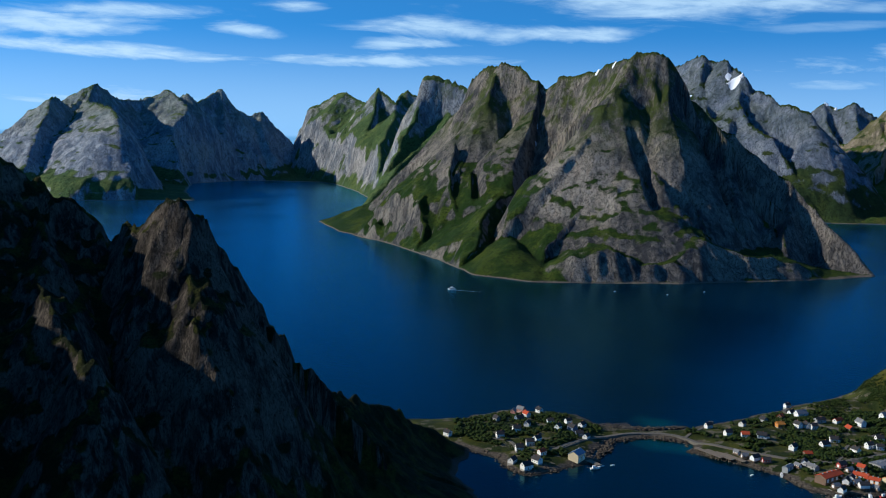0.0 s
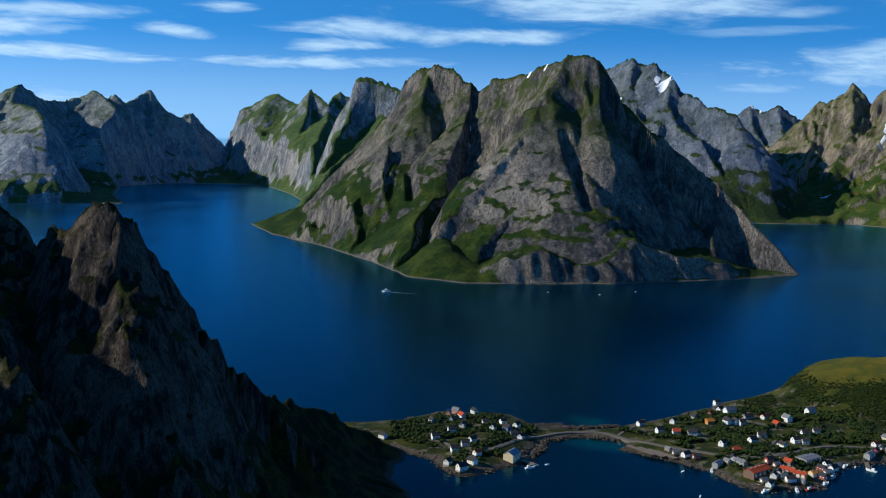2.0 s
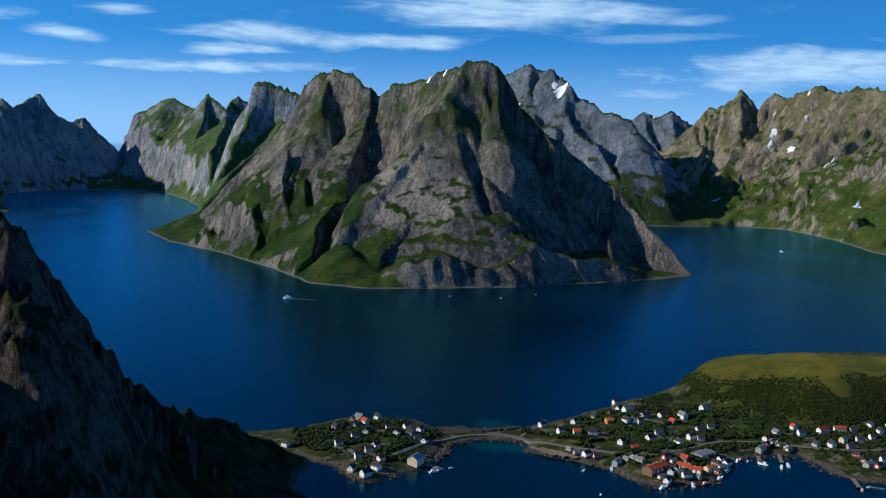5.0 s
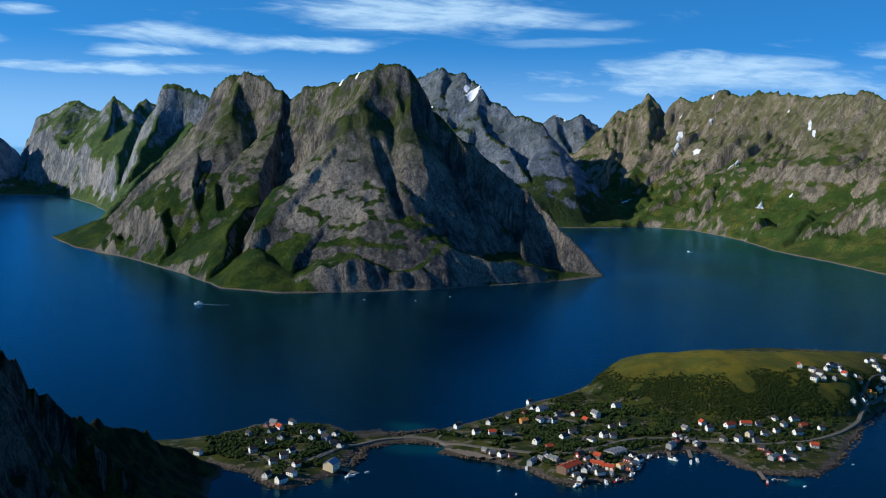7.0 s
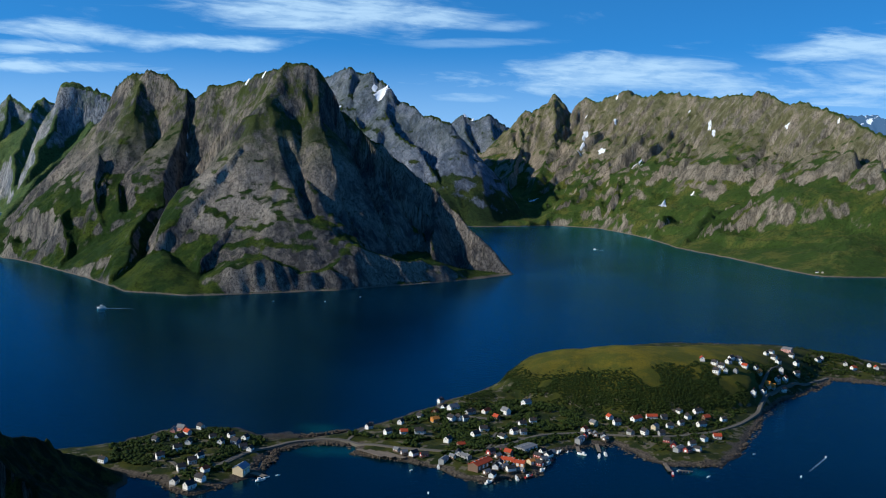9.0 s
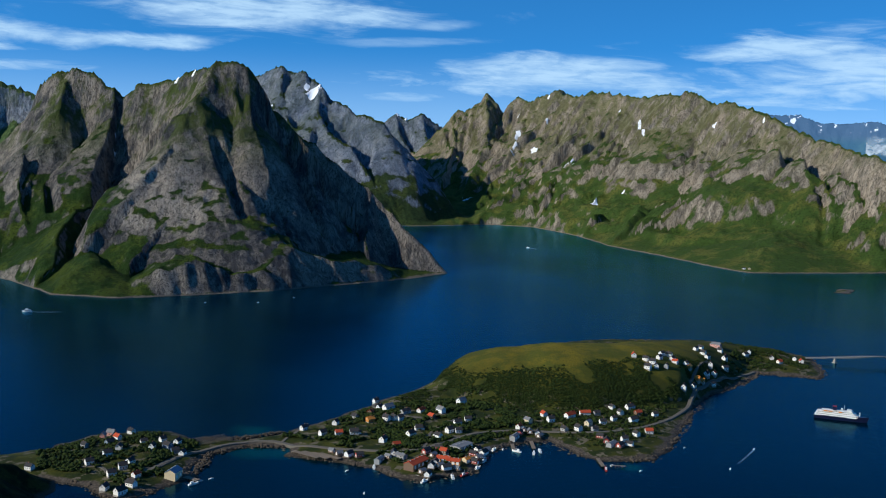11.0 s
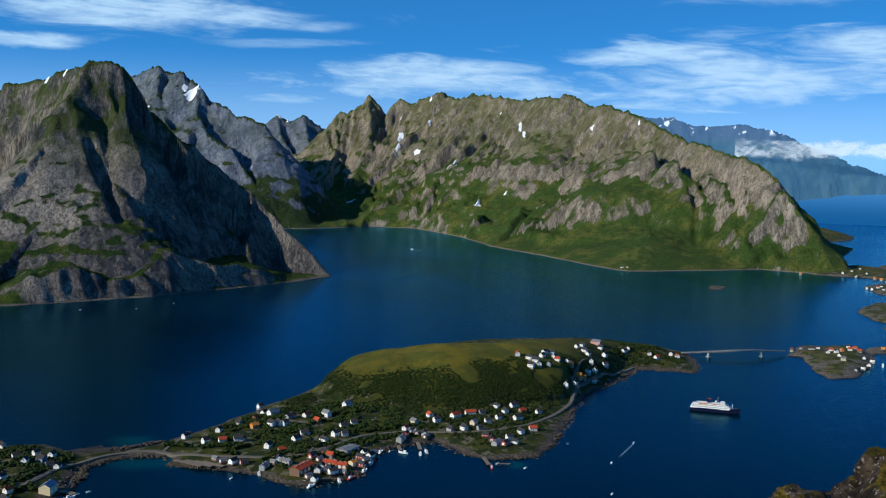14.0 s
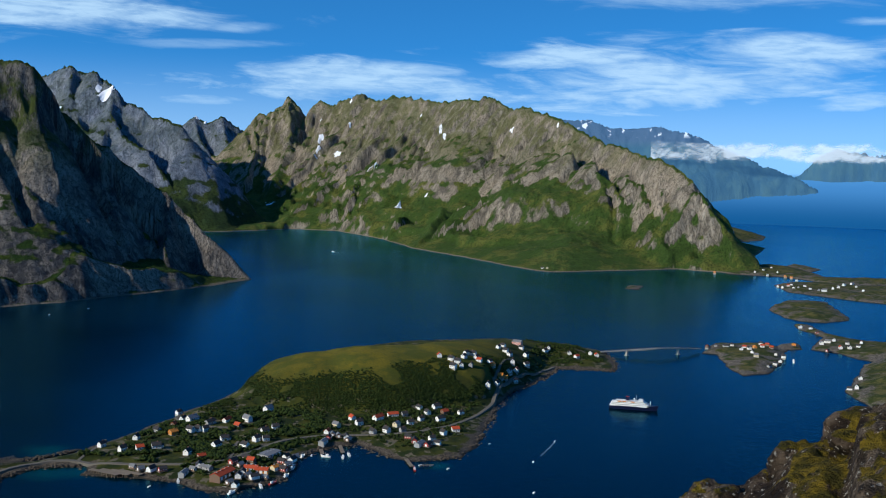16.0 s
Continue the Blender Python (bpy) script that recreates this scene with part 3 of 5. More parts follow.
def mountain(name, box, step, ridges, material, label, ribs=0.3, rough=7.0, seed=0, summit=False, coast=None, apron=0.3, foot=60.0, fine=1.0, bare=None, gullies=(), cliffs=None, green=0.0):
    """A height field from crest lines, cut off at the coast line, with a sloping apron of scree and turf above it."""
    def height(x, y):
        h = carved(ridge_height(x, y, ridges, ribs, seed), x, y, gullies, seed)
        if coast:
            s = inside_shore(x, y, coast) + 7 * fbm(x / 45, y / 45, 4, seed + 39)
            steep = apron * (1 + green * np.clip((230 - x) / 140, 0, 1))
            skirt = np.minimum(steep * s, foot * (1 + 0.6 * green * np.clip((230 - x) / 140, 0, 1)) + 0.05 * s) * (0.8 + 0.5 * fbm(x / 120, y / 120, 3, seed + 49)) + 1.5
            if bare:
                skirt = skirt * (1 - 0.72 * np.clip((x - bare) / 90, 0, 1))
            if cliffs:
                # a broken sea cliff with a ledge on top
                top = cliffs * (0.78 + 0.75 * fbm(x / 90, y / 90, 3, seed + 69))
                wall = np.minimum(1.3 * (s - 3 + 9 * fbm(x / 30, y / 30, 2, seed + 79)), top + 0.06 * s)
                h = np.maximum(h, wall * np.clip((x - 170) / 60, 0, 1) * np.clip((730 - x) / 140, 0, 1))
            shelf = np.clip(1.6 + 1.6 * fbm(x / 35, y / 35, 3, seed + 59), 0.8, 3.0)
            h = np.minimum(np.maximum(h, skirt), 2.0 + shelf * np.clip(s, 0, 30) + 3.2 * (np.minimum(s, 0) + np.maximum(s - 30, 0)))
        lift = np.clip(h / 60, 0, 1)
        h = h + lift * rough * (2.2 * creased(x / (55 * fine), y / (55 * fine), 4, seed + 9) - 1.3 + 0.8 * fbm(x / (14 * fine), y / (14 * fine), 2, seed + 19))
        h = h + (1 - lift) * 1.2 * fbm(x / 30, y / 30, 3, seed + 29)
        if summit:
            r = np.hypot(x, y)
            cone = 243.3 - 0.95 * np.maximum(0, r - 2.0)
            h = np.where(r < 60, np.maximum(np.minimum(h, cone + 1.0), cone), h)
        return h
    HEIGHTS[name] = height
    return sheet(name, *box, step, height, material, label, "mountain")


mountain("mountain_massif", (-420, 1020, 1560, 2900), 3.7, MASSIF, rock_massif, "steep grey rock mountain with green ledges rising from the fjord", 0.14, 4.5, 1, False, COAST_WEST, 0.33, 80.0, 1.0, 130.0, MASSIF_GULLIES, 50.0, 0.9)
mountain("mountain_flat_top", (-900, 420, 2700, 5080), 8.5, FLAT_TOPS, rock_far_hazed, "pale grey flat-topped peaks above green fjord slopes", 0.45, 6, 2, False, COAST_WEST, 0.5, 105.0)
mountain("mountain_far_range", (-2000, -350, 2950, 5100), 8.5, FAR_RANGE, rock_head_hazed, "jagged blue-grey peaks at the head of the fjord", 0.45, 6, 3, False, COAST_HEAD, 0.12, 25.0)
mountain("mountain_snow_peaks", (500, 2000, 2850, 4850), 8.0, SNOW_PEAKS, rock_high_hazed, "high dark rock peaks with a snow patch", 0.45, 6, 4, False, COAST_EAST, 0.12, 30.0)
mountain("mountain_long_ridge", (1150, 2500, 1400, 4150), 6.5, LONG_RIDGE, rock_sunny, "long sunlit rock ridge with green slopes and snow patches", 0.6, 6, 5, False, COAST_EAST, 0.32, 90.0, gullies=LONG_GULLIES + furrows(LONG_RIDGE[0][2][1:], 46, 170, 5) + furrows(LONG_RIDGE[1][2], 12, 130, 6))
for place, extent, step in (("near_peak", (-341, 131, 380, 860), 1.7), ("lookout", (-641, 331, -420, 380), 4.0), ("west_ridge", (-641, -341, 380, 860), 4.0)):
    mountain("mountain_" + place, extent, step, NEAR_PEAK, rock_near_shaded, "dark mossy rock peak and ridge below the lookout", 0.3, 6.0, 6, True, None, 0.3, 60.0, 0.36)

# ---- village land ----
SHORE_NEAR = [(-40, 790), (20, 770), (50, 748), (55, 725), (70, 710), (97, 722), (126, 744), (120, 756), (142, 792), (174, 806), (210, 793), (203, 771), (235, 746), (256, 719), (265, 689), (278, 677), (298, 682), (322, 683), (360, 727), (379, 739), (418, 741), (422, 701), (433, 676), (475, 666), (517, 697), (596, 778), (652, 829), (728, 864), (776, 897), (826, 856), (857, 883)]
SHORE_FAR = [(896, 945), (889, 1009), (840, 1085), (713, 1130), (600, 1120), (500, 1060), (399, 960), (347, 925), (274, 872), (216, 836), (180, 826), (142, 838), (127, 870), (110, 876), (65, 880), (25, 850), (-40, 845)]
HILL = [(2.5, 0.9, [(339, 898, 6), (395, 905, 8), (450, 925, 20), (485, 924, 37), (529, 907, 42), (594, 902, 39), (637, 921, 35), (717, 962, 25), (786, 985, 16), (840, 958, 9)]), (2.2, 0.9, [(594, 902, 38), (625, 880, 28), (638, 850, 13)])]


def plain_ridge(x, y, ridges):
    best = np.full(x.shape, -400.0)
    for flare, power, line in ridges:
        for (ax, ay, az), (bx, by, bz) in zip(line, line[1:]):
            dx, dy = bx - ax, by - ay
            f = np.clip(((x - ax) * dx + (y - ay) * dy) / (dx * dx + dy * dy), 0, 1)
            z = az + f * (bz - az)
            u = np.hypot(x - ax - f * dx, y - ay - f * dy) / (flare * z + 12)
            best = np.maximum(best, np.where(u < 1, z * (1 - np.minimum(u, 1) ** 2) ** power, 0))
    return best


def village_height(x, y):
    s = inside_shore(x, y, SHORE_NEAR + SHORE_FAR) + 5 * fbm(x / 18, y / 18, 3, 31)
    low = np.where(s > 0, 2.6 * (1 - np.exp(-s / 7)), 0.5 * s)
    low = low + np.clip(s / 40, 0, 1) * (3.0 + 2.0 * fbm(x / 60, y / 60, 3, 33))
    rise = plain_ridge(x, y, HILL) * np.clip(s / 25, 0, 1)
    return np.maximum(low, low * 0.4 + rise + 0.03 * rise * fbm(x / 25, y / 25, 3, 35))


sheet("ground_village", -60, 920, 650, 1150, 3.0, village_height, ground_village, "low green peninsula with a rocky shore", "peninsula", -3.0)

# ---- water ----
def flat(name, pts, z, material, label, category, kind="structure"):
    me = bpy.data.meshes.new(name)
    me.from_pydata([(x, y, z) for x, y in pts], [], [tuple(range(len(pts)))])
    me.materials.append(material)
    return tagged(new(name, me), label, category, kind=kind)


flat("water", [(-6000, -6000), (7000, -6000), (7000, 7000), (-6000, 7000)], 0.0, water, "deep blue fjord water, nearly calm", "water")

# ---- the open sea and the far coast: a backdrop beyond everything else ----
m = Nodes("hazy_sea_glow")
# Emission paints daylight on the sea, paling with haze towards the horizon.
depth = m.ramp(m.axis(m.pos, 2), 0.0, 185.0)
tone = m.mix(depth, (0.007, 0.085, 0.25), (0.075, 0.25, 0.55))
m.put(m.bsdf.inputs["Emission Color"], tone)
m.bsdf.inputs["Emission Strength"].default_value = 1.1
hazy_sea_mat = m.done((0.0, 0.01, 0.02), 0.9)
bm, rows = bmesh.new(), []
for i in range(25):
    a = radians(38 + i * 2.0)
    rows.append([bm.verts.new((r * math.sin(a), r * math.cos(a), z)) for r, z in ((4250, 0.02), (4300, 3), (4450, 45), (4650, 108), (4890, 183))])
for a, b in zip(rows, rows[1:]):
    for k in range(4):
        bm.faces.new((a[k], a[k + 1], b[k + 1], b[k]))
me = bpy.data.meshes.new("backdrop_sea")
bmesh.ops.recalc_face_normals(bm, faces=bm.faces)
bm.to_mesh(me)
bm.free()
me.materials.append(hazy_sea_mat)
tagged(new("backdrop_sea", me), "open sea that glows and pales with haze towards the horizon", "sea", kind="structure")

m = Nodes("hazy_coast")
cliffs = m.noise(0.02, 5, 0.6, (1, 1, 0.5))
high = m.axis(m.pos, 2)
# Slopes tinted blue: the haze of distance is in their base tones.
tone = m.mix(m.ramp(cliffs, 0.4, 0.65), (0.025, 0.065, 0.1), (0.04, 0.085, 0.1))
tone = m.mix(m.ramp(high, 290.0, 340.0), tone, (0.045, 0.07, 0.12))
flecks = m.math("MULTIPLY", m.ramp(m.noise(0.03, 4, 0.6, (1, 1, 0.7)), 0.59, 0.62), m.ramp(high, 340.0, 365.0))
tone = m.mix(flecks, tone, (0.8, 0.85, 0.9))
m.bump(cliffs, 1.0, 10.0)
# Blue emission lays more haze over the coast.
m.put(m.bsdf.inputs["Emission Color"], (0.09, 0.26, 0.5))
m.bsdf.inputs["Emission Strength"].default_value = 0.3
hazy_coast_mat = m.done(tone, 0.9)
FAR_COAST = [
    (0.8, 1.1, [(3070, 3594, 425), (3181, 3508, 425), (3229, 3450, 391), (3329, 3352, 392), (3381, 3299, 400), (3475, 3180, 371), (3533, 3115, 336)]),
    (0.8, 1.0, [(3533, 3115, 330), (3600, 3040, 287), (3744, 2842, 194), (3800, 2765, 148)]),
    (0.15, 1.0, [(3880, 2925, 190), (3926, 2864, 270), (3974, 2798, 317), (4029, 2736, 303), (4073, 2669, 295), (4128, 2584, 302)]),
]


def far_height(x, y):
    r = np.hypot(x, y)
    floor = np.interp(r, [4250, 4300, 4450, 4650, 4890], [0, 3, 45, 108, 183]) - 3
    h = ridge_height(x, y, FAR_COAST, 0.3, 8) + 6 * fbm(x / 40, y / 40, 4, 77)
    return np.maximum(np.where(h > 128, h, -50), np.where(h > 60, np.minimum(h, floor - 5), -50))


sheet("backdrop_coast", 2900, 4150, 2560, 3760, 9.0, far_height, hazy_coast_mat, "far mountains with snow across the sea, blue with painted haze", "mountains", 20.0)

m = Nodes("cloud_bank")
puffs = m.noise(0.011, 7, 0.62, (1, 1, 2.2), warp=0.4)
wide = m.noise(0.003, 2, 0.5, (1, 1, 3.0))
hz = m.axis(m.pos, 2)
band = m.math("MULTIPLY", m.ramp(hz, 205.0, 275.0), m.ramp(hz, 375.0, 300.0))
mass = m.ramp(m.math("ADD", m.math("MULTIPLY", puffs, 0.7), m.math("ADD", m.math("MULTIPLY", wide, 0.35), m.math("MULTIPLY", band, 0.42))), 0.8, 1.02)
m.put(m.bsdf.inputs["Alpha"], m.math("MULTIPLY", mass, 0.7))
# Faint emission stands in for daylight scattered inside the cloud.
m.put(m.bsdf.inputs["Emission Color"], (0.62, 0.72, 0.82))
m.bsdf.inputs["Emission Strength"].default_value = 0.28
cloud_glow_mat = m.done((0.6, 0.65, 0.7), 1.0)
bm, rows = bmesh.new(), []
for i in range(31):
    a = radians(45.5 + i * 0.5)
    rows.append([bm.verts.new((4560 * math.sin(a), 4560 * math.cos(a), z)) for z in (200, 290, 380)])
for a, b in zip(rows, rows[1:]):
    for k in range(2):
        bm.faces.new((a[k], a[k + 1], b[k + 1], b[k]))
me = bpy.data.meshes.new("backdrop_cloud")
bm.to_mesh(me)
bm.free()
me.materials.append(cloud_glow_mat)
cloud_bank = tagged(new("backdrop_cloud", me), "white cloud bank lying on the far coast, faintly glowing", "cloud", kind="structure")

# ---- building helpers ----
def paint(name, color, rough=0.6, grain=3.0, worn=0.25, metal=0.0):
    """A painted or plain surface with stains and a slight difference from piece to piece."""
    m = Nodes(name)
    info = m.t.nodes.new("ShaderNodeObjectInfo")
    spots = m.noise(grain, 5, 0.6)
    wide = m.noise(grain * 0.12, 3, 0.5)
    tone = m.mix(m.math("MULTIPLY", m.ramp(spots, 0.45, 0.75), worn), color, tuple(0.55 * c for c in color))
    tone = m.mix(m.math("MULTIPLY", m.ramp(wide, 0.4, 0.7), worn), tone, tuple(0.75 * c for c in color))
    tone = m.mix(m.math("MULTIPLY", info.outputs["Random"], 0.22), tone, tuple(0.7 * c for c in color))
    m.bump(spots, 0.3, 0.03)
    return m.done(tone, rough, metal)


WHITE, CREAM = paint("white_boards", (0.78, 0.77, 0.74)), paint("cream_boards", (0.62, 0.52, 0.34))
RED, OCHRE = paint("red_boards", (0.3, 0.035, 0.025)), paint("ochre_boards", (0.55, 0.22, 0.04))
GREY, BROWN = paint("grey_boards", (0.3, 0.3, 0.3)), paint("brown_boards", (0.16, 0.09, 0.055))
BLUE = paint("blue_boards", (0.12, 0.17, 0.25))
SLATE, TILE = paint("slate_roof", (0.045, 0.043, 0.045), 0.85, 1.5, 0.4), paint("red_tile_roof", (0.42, 0.07, 0.03), 0.85, 1.5, 0.4)
ORANGE = paint("orange_roof", (0.62, 0.21, 0.02), 0.65, 1.5, 0.3)
METAL_ROOF, BRICK = paint("grey_metal_roof", (0.16, 0.16, 0.165), 0.6, 1.0, 0.3), paint("brick_chimney", (0.22, 0.11, 0.08), 0.85)
GLASS, WOOD = paint("window_glass", (0.02, 0.025, 0.03), 0.08, 1.0, 0.1), paint("weathered_wood", (0.2, 0.16, 0.12), 0.85)
PINK = paint("faded_red_boards", (0.5, 0.24, 0.2))
ASPHALT, CONCRETE = paint("asphalt", (0.13, 0.115, 0.095), 0.9, 0.6), paint("concrete", (0.33, 0.31, 0.28), 0.85, 0.6)
NAVY, HULL_RED = paint("navy_hull", (0.008, 0.012, 0.04), 0.3), paint("red_hull", (0.4, 0.03, 0.02), 0.35)
STONE = paint("shore_stone", (0.085, 0.068, 0.052), 0.9, 1.2, 0.5)
FOAM, SNOW = paint("foam", (0.22, 0.34, 0.42), 0.7, 0.8, 0.3), paint("old_snow", (0.8, 0.82, 0.86), 0.7, 0.3, 0.15)


def part(name, bm, material, parent, label=""):
    me = bpy.data.meshes.new(name)
    bm.to_mesh(me)
    bm.free()
    me.materials.append(material)
    ob = new(name, me)
    ob.parent = parent
    return tagged(ob, label)


def base(name, label, category, group=""):
    ob = new(name)
    ob.empty_display_size = 0.5
    return tagged(ob, label, category, group)


def add_box(bm, x0, x1, y0, y1, z0, z1):
    v = [bm.verts.new(c) for c in ((x0, y0, z0), (x1, y0, z0), (x1, y1, z0), (x0, y1, z0), (x0, y0, z1), (x1, y0, z1), (x1, y1, z1), (x0, y1, z1))]
    for f in ((3, 2, 1, 0), (4, 5, 6, 7), (0, 1, 5, 4), (1, 2, 6, 5), (2, 3, 7, 6), (3, 0, 4, 7)):
        bm.faces.new([v[i] for i in f])


def box(x0, x1, y0, y1, z0, z1):
    bm = bmesh.new()
    add_box(bm, x0, x1, y0, y1, z0, z1)
    return bm


def extruded(profile, x0, x1):
    """A closed outline in y and z, drawn out along x."""
    bm = bmesh.new()
    a = [bm.verts.new((x0, y, z)) for y, z in profile]
    b = [bm.verts.new((x1, y, z)) for y, z in profile]
    bm.faces.new(list(reversed(a)))
    bm.faces.new(b)
    for i in range(len(a)):
        j = (i + 1) % len(a)
        bm.faces.new((a[i], a[j], b[j], b[i]))
    bmesh.ops.recalc_face_normals(bm, faces=bm.faces)
    return bm


def gabled(label, length, width, eave, ridge, wall, roof, chimney=True, porch=False, category="house", name="house", floors=1, trim=None):
    """A boarded house with a gable roof on a stone footing; its long side runs along x."""
    house = base(name, label, category)
    hx, hy = length / 2, width / 2
    part("wall", extruded([(-hy, 0.2), (hy, 0.2), (hy, eave), (0, ridge - 0.12), (-hy, eave)], -hx, hx), wall, house)
    part("footing", box(-hx - 0.06, hx + 0.06, -hy - 0.06, hy + 0.06, -2.5, 0.22), CONCRETE, house, "grey concrete footing")
    over, thick = 0.35, 0.16
    run, fall = hy + over, (ridge - eave) * (hy + over) / hy
    part("roof", extruded([(-run, ridge - fall), (0, ridge), (run, ridge - fall), (run, ridge - fall + thick), (0, ridge + thick + 0.05), (-run, ridge - fall + thick)], -hx - 0.3, hx + 0.3), roof, house)
    if chimney:
        part("chimney", box(hx * 0.2, hx * 0.2 + 0.55, -0.3, 0.25, ridge - 0.6, ridge + 0.75), BRICK, house)
    frame_mat = trim or WHITE
    count = max(2, int(length / 1.7))
    for level in range(floors):
        z0 = 0.95 + 1.45 * level
        if z0 + 0.8 > eave:
            break
        for i in range(count):
            x = -hx + (i + 0.5) * length / count
            for s in (-1, 1):
                if level == 0 and s < 0 and i == count // 2:
                    continue
                w = part("window", box(x - 0.36, x + 0.36, min(s * hy, s * (hy + 0.05)), max(s * hy, s * (hy + 0.05)), z0, z0 + 0.85), frame_mat, house, "painted window frame")
                part("pane", box(x - 0.28, x + 0.28, min(s * hy, s * (hy + 0.07)), max(s * hy, s * (hy + 0.07)), z0 + 0.08, z0 + 0.77), GLASS, w, "dark glass")
    for s in (-1, 1):
        z0 = eave - 0.4
        w = part("window", box(min(s * hx, s * (hx + 0.05)), max(s * hx, s * (hx + 0.05)), -0.4, 0.4, z0, z0 + 0.9), frame_mat, house, "painted window frame")
        part("pane", box(min(s * hx, s * (hx + 0.07)), max(s * hx, s * (hx + 0.07)), -0.3, 0.3, z0 + 0.1, z0 + 0.8), GLASS, w, "dark glass")
    part("door", box(-0.35, 0.35, -hy - 0.06, -hy, 0.2, 1.5), BROWN, house, "dark wooden door")
    part("step", box(-0.5, 0.5, -hy - 0.6, -hy - 0.06, -0.6, 0.15), CONCRETE, house)
    if porch:
        part("wing", extruded([(-1.3, 0.2), (1.3, 0.2), (1.3, eave * 0.8), (0, eave * 0.8 + 0.9), (-1.3, eave * 0.8)], hx, hx + 2.0), wall, house)
        part("wing_roof", extruded([(-1.6, eave * 0.8 - 0.2), (0, eave * 0.8 + 0.92), (1.6, eave * 0.8 - 0.2), (1.6, eave * 0.8 - 0.06), (0, eave * 0.8 + 1.08), (-1.6, eave * 0.8 - 0.06)], hx - 0.1, hx + 2.25), roof, house)
    return house


def boathouse(label, length, width, eave, ridge, wall, roof):
    """A quayside shed on posts with a wide double door in its gable."""
    shed = base("boathouse", label, "boathouse")
    hx, hy = length / 2, width / 2
    part("wall", extruded([(-hy, 0.5), (hy, 0.5), (hy, eave), (0, ridge - 0.12), (-hy, eave)], -hx, hx), wall, shed)
    part("roof", extruded([(-hy - 0.3, eave - 0.3), (0, ridge), (hy + 0.3, eave - 0.3), (hy + 0.3, eave - 0.12), (0, ridge + 0.2), (-hy - 0.3, eave - 0.12)], -hx - 0.25, hx + 0.25), roof, shed)
    part("deck", box(-hx - 1.2, hx + 0.4, -hy - 0.8, hy + 0.4, 0.3, 0.52), WOOD, shed, "weathered plank deck")
    for i in range(4):
        for s in (-1, 1):
            x = -hx + 0.3 + i * (length - 0.6) / 3
            part("post", box(x - 0.12, x + 0.12, s * hy - 0.12, s * hy + 0.12, -3.0, 0.3), WOOD, shed)
    for s in (-1, 1):
        leaf = part("door", box(-hx - 0.06, -hx, min(0, s * 0.9), max(0, s * 0.9), 0.55, 2.2), WHITE, shed, "white plank door leaf")
        part("handle", box(-hx - 0.1, -hx - 0.06, s * 0.1 - 0.03, s * 0.1 + 0.03, 1.2, 1.5), GREY, leaf)
    for i in range(3):
        x = -hx + (i + 0.5) * length / 3
        for s in (-1, 1):
            part("window", box(x - 0.35, x + 0.35, min(s * hy, s * (hy + 0.05)), max(s * hy, s * (hy + 0.05)), 1.2, 1.95), WHITE, shed)
    return shed


def warehouse(label, length, width, height, wall, roof, rise=1.6, vents=3):
    """A long quay building with a low roof, loading doors and roof vents."""
    hall = base("warehouse", label, "warehouse")
    hx, hy = length / 2, width / 2
    part("wall", extruded([(-hy, -1.5), (hy, -1.5), (hy, height), (0, height + rise - 0.1), (-hy, height)], -hx, hx), wall, hall)
    part("roof", extruded([(-hy - 0.3, height - 0.12), (0, height + rise), (hy + 0.3, height - 0.12), (hy + 0.3, height + 0.1), (0, height + rise + 0.2), (-hy - 0.3, height + 0.1)], -hx - 0.3, hx + 0.3), roof, hall)
    for i in range(vents):
        x = -hx + (i + 0.5) * length / vents
        part("vent", box(x - 0.4, x + 0.4, -0.35, 0.35, height + rise, height + rise + 0.6), GREY, hall)
        part("loading_door", box(x - 1.0, x + 1.0, -hy - 0.08, -hy, 0.1, 2.2), WHITE, hall, "white roller door")
        part("window", box(x + 1.2, x + 2.0, -hy - 0.06, -hy, 1.5, 2.2), GLASS, hall, "dark glass")
        part("window", box(x - 0.5, x + 0.5, hy, hy + 0.06, 1.3, 2.2), GLASS, hall, "dark glass")
    return hall


